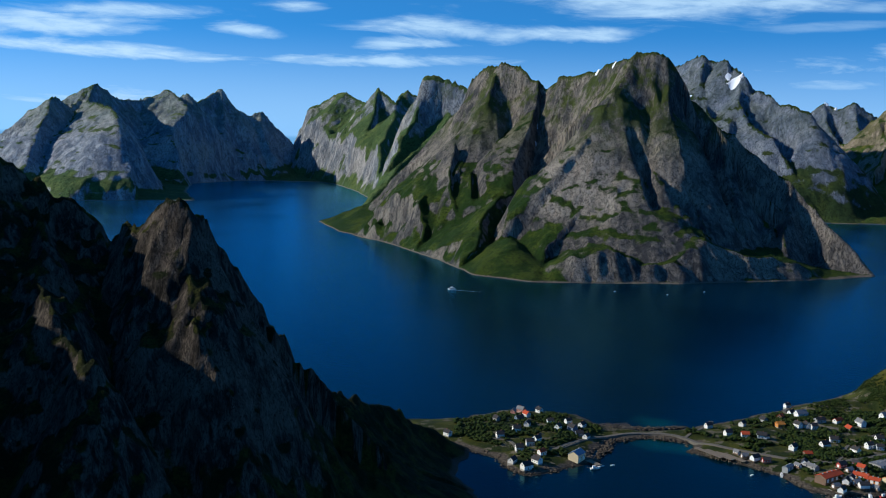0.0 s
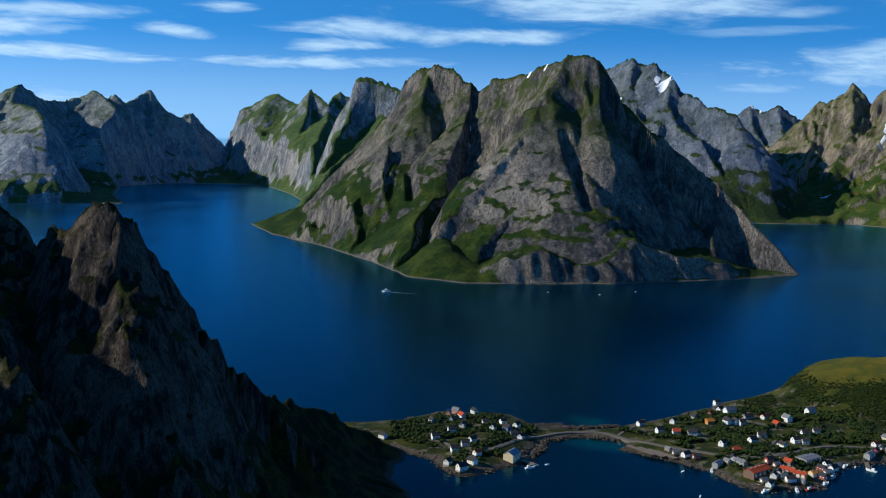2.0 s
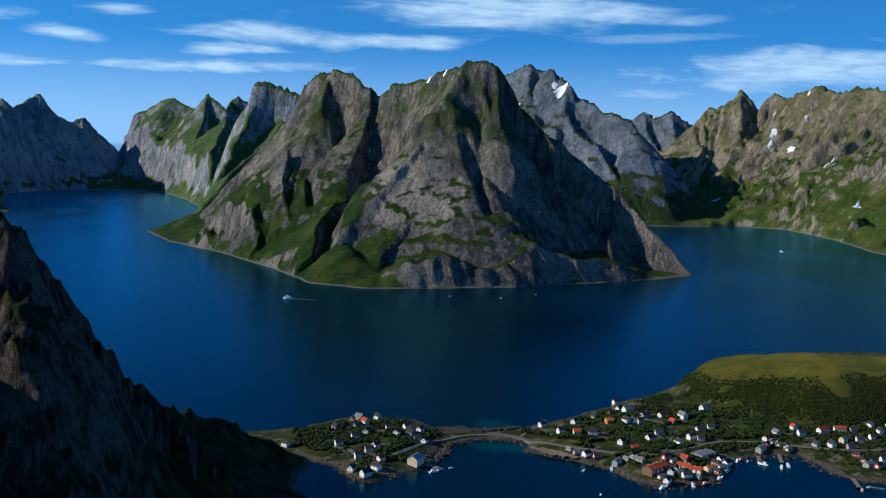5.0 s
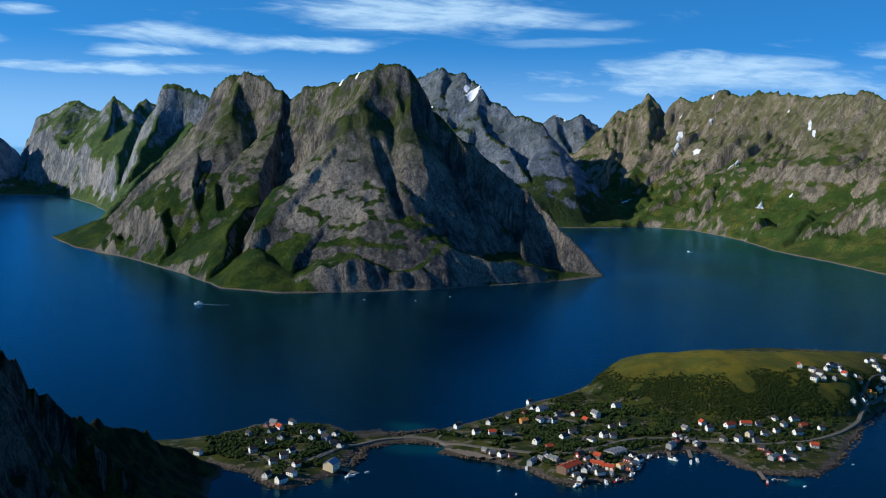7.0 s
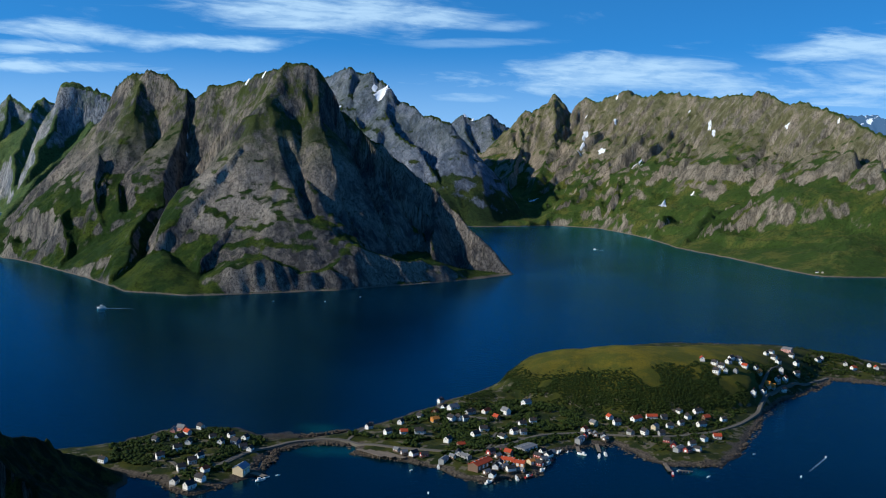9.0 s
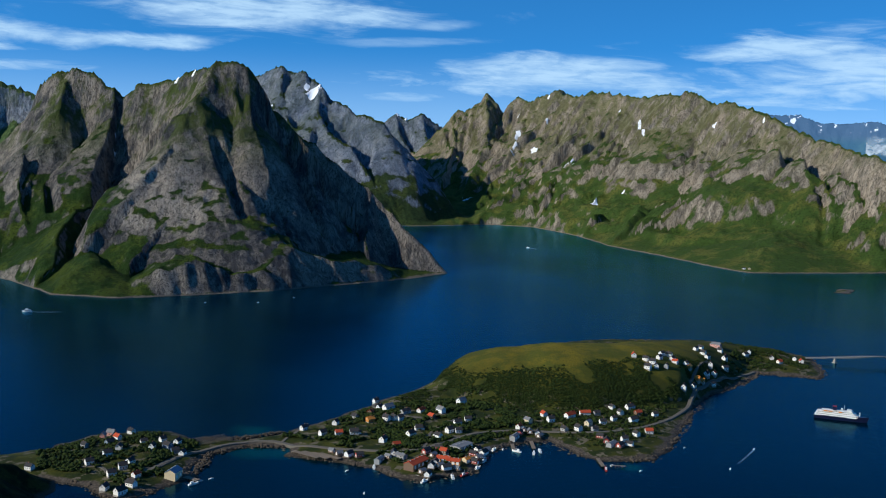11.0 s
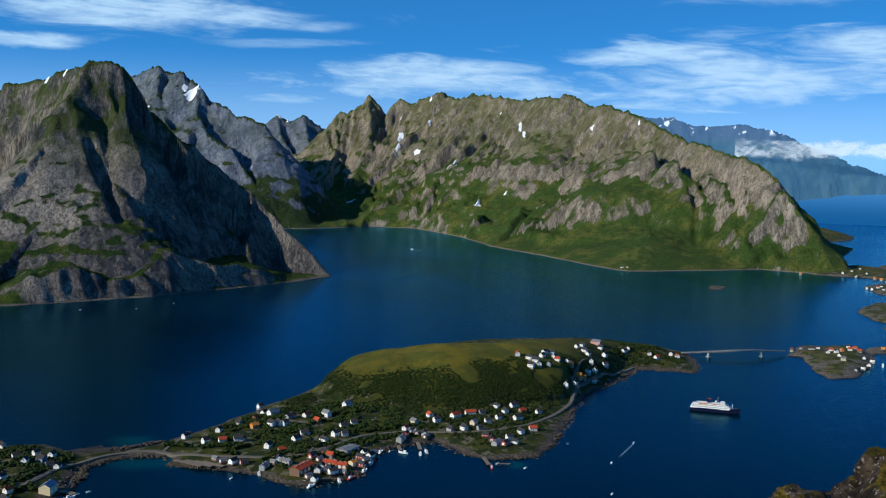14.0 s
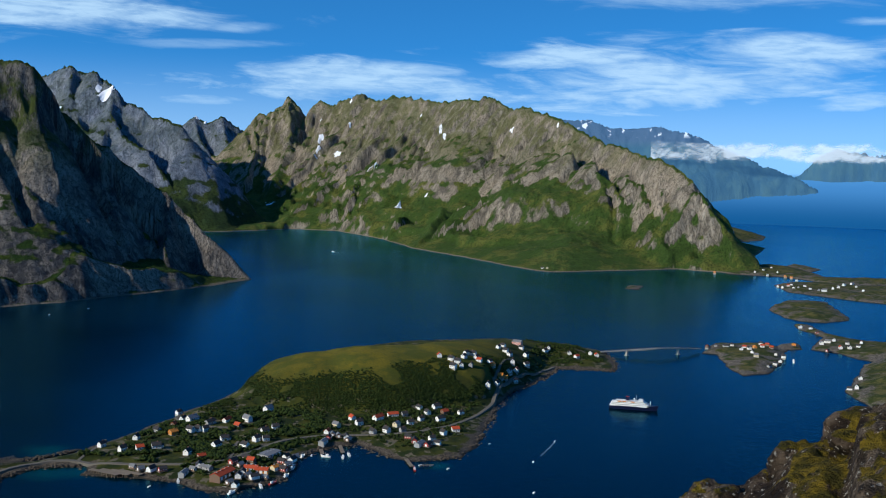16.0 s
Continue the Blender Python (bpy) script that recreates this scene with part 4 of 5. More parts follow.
# One pattern of each kind, copied to the sites and taken away at the end.
HOUSE_KINDS = {
    "w": gabled("white wooden house with a dark slate gable roof", 5.6, 4.2, 2.9, 4.7, WHITE, SLATE, floors=2),
    "d": gabled("white wooden house with a broad black roof and wing", 6.4, 4.6, 2.7, 4.7, WHITE, SLATE, porch=True),
    "r": gabled("white wooden house with a red tiled roof", 5.8, 4.4, 2.6, 4.4, WHITE, TILE),
    "R": gabled("long white wooden house with a red tiled roof", 9.5, 4.6, 2.6, 4.4, WHITE, TILE),
    "L": gabled("large white two-storey wooden house with a grey roof", 8.5, 5.2, 3.6, 5.8, WHITE, METAL_ROOF, floors=2, porch=True),
    "g": gabled("grey boarded house with a slate roof", 5.4, 4.2, 2.6, 4.4, GREY, SLATE),
    "G": gabled("long grey-green low house with a dark roof", 9.0, 4.4, 2.3, 3.7, GREY, SLATE),
    "n": gabled("brown wooden house with a rust-red roof", 6.0, 4.4, 2.5, 4.2, BROWN, TILE),
    "o": gabled("ochre-orange wooden house with an orange roof", 6.0, 4.4, 2.6, 4.3, OCHRE, ORANGE),
    "c": gabled("cream-yellow wooden house with a grey roof", 6.0, 4.6, 3.0, 4.8, CREAM, METAL_ROOF, floors=2),
    "b": gabled("blue-grey boarded house with a dark roof", 6.4, 4.6, 2.6, 4.4, BLUE, SLATE),
    "p": gabled("pale red wooden house with a light grey roof", 6.2, 4.4, 2.8, 4.6, PINK, METAL_ROOF),
    "P": gabled("large faded red villa with a pale roof on the crest", 11.0, 6.0, 4.0, 6.0, PINK, METAL_ROOF, floors=2, porch=True),
    "h": boathouse("red boathouse on posts with white doors", 6.0, 4.0, 2.6, 4.2, RED, SLATE),
    "B": boathouse("white boathouse on posts at the water", 6.5, 4.2, 2.8, 4.4, WHITE, SLATE),
    "k": boathouse("dark brown quay shed on posts", 5.0, 3.6, 2.3, 3.6, BROWN, METAL_ROOF),
    "S": warehouse("grey quay shed with a dark metal roof", 10.0, 4.6, 2.3, GREY, METAL_ROOF, 1.2, 2),
    "W": warehouse("big quay warehouse with a bright red roof", 20.0, 8.5, 3.0, BROWN, TILE, 1.7, 4),
    "M": warehouse("quay building with a red and orange roof", 10.0, 5.4, 2.5, OCHRE, TILE, 1.7, 3),
    "Y": warehouse("ochre-yellow quay building with an orange roof", 7.5, 5.0, 2.5, CREAM, ORANGE, 1.6, 2),
    "F": warehouse("wide grey flat-roofed store on the quay", 17.0, 10.0, 2.6, GREY, METAL_ROOF, 0.5, 4),
    "Q": warehouse("cream fish hall with a blue-grey roof on the quay", 11.0, 8.0, 4.2, CREAM, BLUE, 2.4, 2),
}

TURNS = {"W": 35, "F": 30, "M": -38, "Y": 20, "Q": 55}
HOUSES_WEST = [(55, 829, "g"), (55, 782, "w"), (71, 856, "p"), (78, 862, "p"), (74, 830, "b"), (81, 840, "r"), (69, 795, "w"), (79, 813, "d"), (77, 764, "w"), (83, 771, "w"), (68, 753, "w"), (61, 729, "d"), (79, 728, "d"), (94, 863, "w"), (99, 822, "w"), (103, 803, "w"), (114, 824, "w"), (115, 805, "b"), (119, 794, "b"), (124, 814, "w"), (124, 789, "d"), (84, 744, "r"), (14, 789, "w"), (70, 717, "d")]
HOUSES_MIDDLE = [(231, 827, "w"), (240, 801, "w"), (261, 833, "w"), (252, 795, "r"), (265, 794, "d"), (283, 846, "g"), (301, 856, "n"), (291, 828, "o"), (323, 904, "w"), (314, 868, "w"), (319, 859, "L"), (306, 828, "w"), (313, 828, "w"), (318, 825, "w"), (330, 844, "G"), (346, 845, "R"), (347, 823, "n"), (362, 837, "L"), (392, 859, "L"), (358, 791, "w"), (372, 800, "w"), (342, 772, "w"), (349, 769, "w"), (308, 775, "d"), (321, 789, "d"), (328, 763, "d"), (281, 767, "w"), (286, 750, "n")]
HOUSES_EAST = [(421, 780, "c"), (444, 793, "r"), (406, 768, "r"), (464, 781, "R"), (482, 785, "R"), (441, 775, "w"), (492, 781, "g"), (517, 795, "w"), (498, 762, "w"), (514, 776, "w"), (533, 790, "d"), (529, 770, "n"), (513, 754, "d"), (482, 755, "w"), (468, 756, "c"), (464, 739, "g"), (452, 746, "w"), (544, 765, "w"), (491, 716, "w"), (508, 722, "r"), (472, 705, "w"), (441, 751, "g")]
HOUSES_POINT = [(587, 866, "r"), (595, 856, "w"), (598, 849, "w"), (598, 842, "w"), (587, 841, "w"), (624, 870, "w"), (633, 870, "w"), (614, 860, "w"), (630, 860, "w"), (610, 842, "g"), (630, 855, "r"), (646, 858, "w"), (648, 855, "o"), (704, 919, "w"), (706, 908, "w"), (704, 898, "w"), (688, 872, "w"), (673, 858, "w"), (688, 865, "r"), (613, 816, "d")]
HOUSES_ROUNDABOUT = [(632, 826, "d"), (652, 847, "o"), (660, 849, "o"), (759, 953, "P"), (748, 932, "w"), (738, 911, "w"), (719, 886, "w"), (674, 849, "w"), (796, 946, "d"), (805, 950, "w"), (720, 931, "w"), (825, 934, "w"), (820, 915, "r"), (853, 927, "w"), (854, 917, "r")]
HARBOUR = [(284, 702, "W"), (263, 726, "S"), (280, 725, "S"), (308, 705, "M"), (314, 699, "M"), (328, 704, "Y"), (336, 734, "F"), (301, 723, "h"), (315, 731, "h"), (294, 696, "B"), (286, 683, "B"), (245, 746, "B"), (415, 751, "B"), (392, 749, "S"), (455, 706, "h"), (460, 693, "h"), (455, 698, "S"), (469, 693, "B"), (457, 719, "h")]
HARBOUR_WEST = [(110, 742, "Q")]
SHEDS = [(271, 728, "k"), (277, 732, "B"), (284, 689, "k"), (299, 700, "B"), (301, 695, "k"), (304, 690, "B"), (312, 689, "k"), (332, 700, "h"), (340, 709, "k"), (348, 717, "B"), (354, 724, "k"), (338, 715, "h"), (235, 759, "k"), (239, 752, "k"), (252, 741, "h"), (304, 716, "k"), (316, 723, "n"), (346, 724, "w"), (415, 747, "k"), (400, 755, "h"), (407, 761, "k"), (410, 756, "k")]


def spot(x, y, height=None):
    """The ground's height at a place in the village."""
    f = height or village_height
    return float(f(np.array([float(x)]), np.array([float(y)]))[0])


def settle(rows, group, height=None, facing=25.0, scale=1.16):
    rng = random.Random(len(rows) * 7 + int(rows[0][0]))
    for x, y, kind in rows:
        z = max(spot(x, y, height), 1.6)
        turn = TURNS.get(kind, facing + rng.choice((0, 0, 90, 90, 20, -25)) + rng.uniform(-12, 12))
        size = scale * rng.uniform(0.8, 0.98) if kind not in TURNS else 1.05
        ob = copy_thing(HOUSE_KINDS[kind], pose(x, y, z + 0.3, 0, 0, turn) @ Matrix.Diagonal((size, size, size * rng.uniform(0.95, 1.1), 1)))
        tagged(ob, group=group)


settle(HOUSES_WEST, "houses on the western point", facing=40)
settle(HOUSES_MIDDLE, "houses above the harbour", facing=25)
settle(HOUSES_EAST, "houses under the hill", facing=10)
settle(HOUSES_POINT, "houses on the hill's end", facing=30)
settle(HOUSES_ROUNDABOUT, "houses by the bend of the road", facing=30)
settle(HARBOUR, "buildings on the quay", facing=40)
settle(SHEDS, "sheds on the quay", facing=40)
settle(HARBOUR_WEST, "buildings on the quay", facing=40)

# ---- islands beyond the bridge ----
ISLES = {
    "ground_bridge_island": ([(1003, 883), (1014, 869), (970, 814), (942, 765), (977, 757), (1048, 793), (1117, 839), (1142, 883), (1077, 924)], 9.0, 3.0),
    "ground_skerry": ([(1107, 856), (1147, 876), (1178, 870), (1148, 836)], 3.0, 3.0),
    "ground_causeway": ([(1155, 832), (1163, 794), (1154, 750), (1134, 642), (1364, 737), (1280, 833), (1276, 864), (1287, 899), (1325, 955), (1319, 981), (1287, 952), (1254, 885), (1199, 855)], 6.0, 3.0),
    "ground_flat_island": ([(1408, 1101), (1532, 1160), (1580, 1108), (1507, 1035), (1435, 961), (1373, 961), (1346, 991), (1355, 1029)], 8.0, 4.0),
    "ground_outer_village": ([(1691, 1311), (1770, 1335), (1834, 1288), (1869, 1225), (2023, 1101), (1709, 927), (1647, 1077), (1640, 1151), (1631, 1229)], 5.0, 5.0),
    "ground_ridge_foot": ([(1768, 1495), (1833, 1413), (1839, 1346), (1828, 1271), (1993, 1142), (2111, 1210), (1924, 1353), (1958, 1405), (2023, 1498), (2021, 1575), (1961, 1625)], 7.0, 5.0),
    "ground_islet": ([(2033, 1544), (2111, 1580), (2054, 1460), (1986, 1440)], 4.0, 4.0),
    "ground_reef": ([(1370, 1405), (1418, 1439), (1438, 1421), (1395, 1385)], 1.0, 3.0),
    "ground_headland": ([(977, 656), (959, 636), (938, 606), (863, 511), (974, 494), (1318, 675), (1218, 767), (1108, 725), (1012, 673)], 38.0, 5.0),
    "ground_low_coast": ([(2289, 2046), (2484, 2075), (2650, 2103), (2781, 2196), (2908, 2357), (2990, 2527), (3522, 3067), (3629, 3252)], 26.0, 14.0),
}


def isle_height(line, top):
    def height(x, y):
        s = inside_shore(x, y, line) + 6 * fbm(x / 24, y / 24, 3, 41)
        return np.where(s > 0, 1.6 * (1 - np.exp(-s / 5)) + top * (1 - np.exp(-np.maximum(s, 0) / (3.2 * top + 8))) * (0.8 + 0.8 * fbm(x / 40, y / 40, 3, 43)), 0.5 * s)
    return height


for isle, (line, top, step) in ISLES.items():
    xs, ys = [p[0] for p in line], [p[1] for p in line]
    sheet(isle, min(xs) - 15, max(xs) + 15, min(ys) - 15, max(ys) + 15, step, isle_height(line, top), ground_isle, "low rocky island with turf and bare shore rock", "island", -3.0)


def settle_isle(name, spots, kinds, group):
    line, top, _ = ISLES[name]
    settle([(x, y, kinds[i % len(kinds)]) for i, (x, y) in enumerate(spots)], group, isle_height(line, top), 35, 1.0)


settle_isle("ground_bridge_island", [(1034, 901), (1051, 884), (1047, 856), (1067, 851), (1039, 832), (1082, 851), (1019, 810), (1067, 818), (1038, 789), (1067, 806), (1149, 853), (1048, 899), (1065, 886), (1064, 865), (1100, 868), (1102, 859), (1054, 849), (1094, 846), (1000, 775), (1021, 783)], "nGwowrcwBwoGwrwnw", "houses on the bridge island")
settle_isle("ground_causeway", [(1192, 841), (1223, 844), (1179, 803), (1209, 797), (1156, 806), (1187, 795), (1286, 927), (1207, 842), (1217, 819), (1235, 810), (1285, 944), (1265, 901)], "Lwrwhww", "houses along the causeway")
settle_isle("ground_outer_village", [(1684, 1270), (1665, 1243), (1702, 1245), (1683, 1200), (1717, 1193), (1787, 1217), (1828, 1227), (1753, 1152), (1672, 1285), (1666, 1269), (1699, 1274), (1674, 1239), (1682, 1218), (1679, 1184), (1751, 1205), (1786, 1190)], "rwwgwLLw", "houses of the outer village")
settle_isle("ground_ridge_foot", [(1817, 1459), (1887, 1500), (1912, 1490), (1829, 1388), (1799, 1337), (1855, 1466), (1817, 1425), (1858, 1431), (1824, 1369)], "wwwow", "houses of the outer village")
settle_isle("ground_headland", [(976, 651), (983, 647), (1036, 678)], "Bww", "houses on the headland")
settle([(1431, 1718, "w"), (1438, 1710, "c"), (1735, 1500, "o")], "farms under the long ridge", lambda x, y: 0 * x + 3.0, 30)


# ---- roads, draped on the ground ----
def along(line, step):
    out = []
    for (ax, ay), (bx, by) in zip(line, line[1:]):
        n = max(1, int(math.hypot(bx - ax, by - ay) / step))
        out += [(ax + (bx - ax) * i / n, ay + (by - ay) * i / n) for i in range(n)]
    return out + [line[-1]]


def smooth_line(line, rounds=2):
    for _ in range(rounds):
        cut = [line[0]]
        for (ax, ay), (bx, by) in zip(line, line[1:]):
            cut += [(0.75 * ax + 0.25 * bx, 0.75 * ay + 0.25 * by), (0.25 * ax + 0.75 * bx, 0.25 * ay + 0.75 * by)]
        line = cut + [line[-1]]
    return line


def road(name, line, width, label, material):
    """A ribbon with shoulders that go down into the ground."""
    pts = along(smooth_line(line), 3.0)
    bm = bmesh.new()
    rows = []
    for i, (x, y) in enumerate(pts):
        (ax, ay), (bx, by) = pts[max(i - 1, 0)], pts[min(i + 1, len(pts) - 1)]
        n = math.hypot(bx - ax, by - ay) + 1e-6
        ox, oy = -(by - ay) / n, (bx - ax) / n
        z = max(spot(x, y), spot(x + ox * width / 2, y + oy * width / 2), spot(x - ox * width / 2, y - oy * width / 2), 2.0) + 0.35
        rows.append([bm.verts.new((x + ox * k * width, y + oy * k * width, z + dz)) for k, dz in ((-0.7, -2.2), (-0.5, 0), (0.5, 0), (0.7, -2.2))])
    for a, b in zip(rows, rows[1:]):
        for k in range(3):
            bm.faces.new((a[k], a[k + 1], b[k + 1], b[k]))
    me = bpy.data.meshes.new(name)
    bmesh.ops.recalc_face_normals(bm, faces=bm.faces)
    bm.to_mesh(me)
    bm.free()
    me.materials.append(material)
    return tagged(new(name, me), label, "road", kind="structure")


ROAD_LINE = [(78, 738), (90, 750), (114, 780), (139, 800), (177, 815), (206, 803), (215, 785), (249, 759), (279, 738), (301, 735), (334, 753), (373, 769), (418, 762), (458, 734), (493, 734), (521, 740), (558, 758), (595, 786), (623, 815), (658, 845), (702, 865), (771, 900)]
road("road_main", ROAD_LINE, 3.6, "grey asphalt road along the shore", ASPHALT)
for n, lane in enumerate(([(205, 801), (226, 826), (241, 852)], [(301, 735), (319, 759), (323, 774), (348, 797), (376, 823), (342, 822), (326, 835), (310, 880), (323, 900)], [(489, 737), (511, 758), (514, 776)], [(629, 824), (630, 831), (659, 859), (693, 884)], [(122, 786), (93, 751), (66, 755), (64, 777), (39, 783)])):
    road("road_lane_%d" % (n + 1), lane, 2.4, "narrow pale village lane", ASPHALT)

# ---- stones along the shores ----
def lump_mesh(rng, count, spread):
    """One mesh of many broken stones; spread gives place and size of each."""
    ico = bmesh.new()
    bmesh.ops.create_icosphere(ico, subdivisions=1, radius=1.0)
    ball = np.array([v.co[:] for v in ico.verts])
    tri = np.array([[v.index for v in f.verts] for f in ico.faces])
    ico.free()
    verts, faces = [], []
    for i in range(count):
        x, y, z, r = spread(i)
        stretch = np.array([rng.uniform(0.7, 1.4), rng.uniform(0.7, 1.4), rng.uniform(0.5, 0.9)])
        knocks = np.array([rng.uniform(0.75, 1.15) for _ in range(len(ball))])[:, None]
        a = rng.uniform(0, 6.28)
        turn = np.array([[math.cos(a), -math.sin(a), 0], [math.sin(a), math.cos(a), 0], [0, 0, 1]])
        verts.append((ball * knocks * stretch * r) @ turn.T + (x, y, z))
        faces.append(tri + i * len(ball))
    return np.concatenate(verts), np.concatenate(faces)


def stuff(name, verts, faces, material, label, category, smooth=False):
    me = bpy.data.meshes.new(name)
    me.from_pydata(verts.tolist(), [], faces.tolist())
    me.materials.append(material)
    if smooth:
        me.polygons.foreach_set("use_smooth", np.ones(len(me.polygons), dtype=bool))
    return tagged(new(name, me), label, category, kind="stuff")


rng = random.Random(5)
shore_walk = along(SHORE_NEAR + SHORE_FAR[:4], 2.2)


def shore_stone(i):
    x, y = shore_walk[rng.randrange(len(shore_walk))]
    x, y = x + rng.gauss(0, 2.1), y + rng.gauss(0, 2.1)
    return x, y, max(spot(x, y), -0.3), rng.uniform(0.3, 1.1) ** 1.5 * 1.5


v, f = lump_mesh(rng, 1500, shore_stone)
stuff("shore_stones", v, f, STONE, "grey broken stones along the village shore", "stones")
barrier = along([(128, 752), (146, 796), (176, 808), (208, 797)], 1.5) + along([(150, 838), (182, 829), (214, 838)], 1.5)


def barrier_stone(i):
    x, y = barrier[i % len(barrier)]
    return x + rng.gauss(0, 2.0), y + rng.gauss(0, 2.0), rng.uniform(0.0, 1.6), rng.uniform(0.6, 1.3)


v, f = lump_mesh(rng, 700, barrier_stone)
stuff("breakwater_stones", v, f, STONE, "piled grey boulders of the causeway", "stones")

# ---- birch scrub and garden trees ----
leaf = Nodes("birch_leaves")
island = leaf.geo.outputs["Random Per Island"]
shade = leaf.mix(island, (0.034, 0.05, 0.007), (0.012, 0.024, 0.004))
shade = leaf.mix(leaf.math("MULTIPLY", leaf.ramp(leaf.noise(1.6, 4, 0.7), 0.45, 0.7), 0.6), shade, (0.007, 0.012, 0.003))
leaf.bump(leaf.noise(3.0, 3, 0.7), 0.8, 0.3)
BIRCH = leaf.done(shade, 0.8)


def crown_stuff(name, places, label, tall=(1.4, 3.0)):
    def spread(i):
        x, y = places[i // 3]
        r = local.uniform(*tall) * 0.42
        return x + local.gauss(0, r * 0.6), y + local.gauss(0, r * 0.6), spot_cache[i // 3] + local.uniform(0.4, 1.4) * r, r * local.uniform(0.6, 1.05)
    local = random.Random(len(places))
    zs = village_height(np.array([p[0] for p in places], float), np.array([p[1] for p in places], float))
    spot_cache = [float(z) for z in zs]
    v, f = lump_mesh(local, 3 * len(places), spread)
    return stuff(name, v, f, BIRCH, label, "scrub")


def scatter(count, box_, test, seed):
    """Random places in a rectangle where test gives more than a random number."""
    gen = np.random.RandomState(seed)
    out = []
    while len(out) < count:
        x, y = gen.uniform(box_[0], box_[1], 4000), gen.uniform(box_[2], box_[3], 4000)
        ok = test(x, y) > gen.uniform(0, 1, 4000)
        out += list(zip(x[ok], y[ok]))
    return out[:count]


ROAD_POINTS = np.array(along(smooth_line(ROAD_LINE), 4.0))
SITES = np.array([(x, y) for rows in (HOUSES_WEST, HOUSES_MIDDLE, HOUSES_EAST, HOUSES_POINT, HOUSES_ROUNDABOUT, HARBOUR, SHEDS, HARBOUR_WEST) for x, y, _ in rows], float)


def clear_of(x, y, points, gap):
    best = np.full(x.shape, 1e9)
    for px, py in points:
        best = np.minimum(best, np.hypot(x - px, y - py))
    return best > gap


def hill_wood(x, y):
    z, s = village_height(x, y), inside_shore(x, y, SHORE_NEAR + SHORE_FAR)
    low = np.clip((27 + 13 * np.clip((895 - y + 40 * fbm(x / 40, y / 40, 3, 75)) / 40, 0, 1) - z) / 12, 0, 1) * np.clip((z - 6) / 4, 0, 1)
    return low * (s > 18) * clear_of(x, y, SITES, 6.0) * clear_of(x, y, ROAD_POINTS, 5.0) * (fbm(x / 30, y / 30, 3, 71) > -0.12)


def garden_wood(x, y):
    s = inside_shore(x, y, SHORE_NEAR + SHORE_FAR)
    return (s > 16) * (village_height(x, y) < 15) * clear_of(x, y, SITES, 4.2) * clear_of(x, y, ROAD_POINTS, 4.0) * (fbm(x / 13, y / 13, 3, 73) > -0.08)


crown_stuff("birch_scrub", scatter(7800, (300, 700, 740, 960), hill_wood, 3), "dense dark green birch scrub on the hill's flank", (0.9, 2.1))
crown_stuff("garden_trees", scatter(3600, (20, 420, 700, 880), garden_wood, 4), "dark green garden trees between the houses", (1.9, 4.3))
crown_stuff("garden_shrubs", scatter(2600, (400, 860, 700, 1000), garden_wood, 6), "green shrubs between the houses", (1.3, 3.1))

# ---- boats ----
def hull_mesh(length, beam, depth, sheer=0.4, draft=0.4, stations=9):
    """A hull with a pointed bow towards +x and a flat stern, decked over."""
    bm = bmesh.new()
    rings = []
    for i in range(stations):
        f = i / (stations - 1)
        w = beam / 2 * (1 - max(0.0, (f - 0.45) / 0.55) ** 2.2) * (0.86 + 0.14 * min(1, f * 4))
        top = depth + sheer * max(0.0, f - 0.4) ** 2 * 2.5
        x = -length / 2 + length * f
        rake = 0.06 * length * max(0, f - 0.8) * 5
        rings.append([bm.verts.new(c) for c in ((x - rake, 0, -draft), (x - rake * 0.6, -w * 0.7, -draft * 0.5), (x, -w, top), (x, w, top), (x - rake * 0.6, w * 0.7, -draft * 0.5))])
    for a, b in zip(rings, rings[1:]):
        for k in range(5):
            bm.faces.new((a[k], a[(k + 1) % 5], b[(k + 1) % 5], b[k]))
    bm.faces.new(list(reversed(rings[0])))
    bm.faces.new(rings[-1])
    bmesh.ops.recalc_face_normals(bm, faces=bm.faces)
    return bm


def fishing_boat(label, length, hull_paint):
    boat = base("fishing_boat", label, "boat")
    b = length * 0.28
    part("hull", hull_mesh(length, b, length * 0.12, length * 0.12), hull_paint, boat)
    house = part("wheelhouse", box(-length * 0.3, -length * 0.05, -b * 0.3, b * 0.3, length * 0.1, length * 0.3), WHITE, boat, "white wheelhouse")
    part("window", box(-length * 0.05, -length * 0.045, -b * 0.25, b * 0.25, length * 0.2, length * 0.27), GLASS, house, "dark glass")
    part("mast", box(-length * 0.02, length * 0.0, -0.05, 0.05, length * 0.1, length * 0.55), GREY, boat)
    part("boom", box(-length * 0.02, length * 0.25, -0.04, 0.04, length * 0.3, length * 0.32), GREY, boat)
    part("rail", box(length * 0.1, length * 0.42, -b * 0.05, b * 0.05, length * 0.14, length * 0.17), WHITE, boat)
    return boat


def small_boat(label, length):
    boat = base("motor_boat", label, "boat")
    part("hull", hull_mesh(length, length * 0.36, length * 0.14, length * 0.08, 0.2), WHITE, boat)
    part("cabin", box(-length * 0.12, length * 0.2, -length * 0.11, length * 0.11, length * 0.13, length * 0.27), WHITE, boat)
    part("windscreen", box(length * 0.2, length * 0.22, -length * 0.1, length * 0.1, length * 0.18, length * 0.26), GLASS, boat, "dark glass")
    return boat


def afloat(ob, x, y, turn, group=""):
    ob.matrix_basis = pose(x, y, 0.05, 0, 0, turn)
    return tagged(ob, group=group)


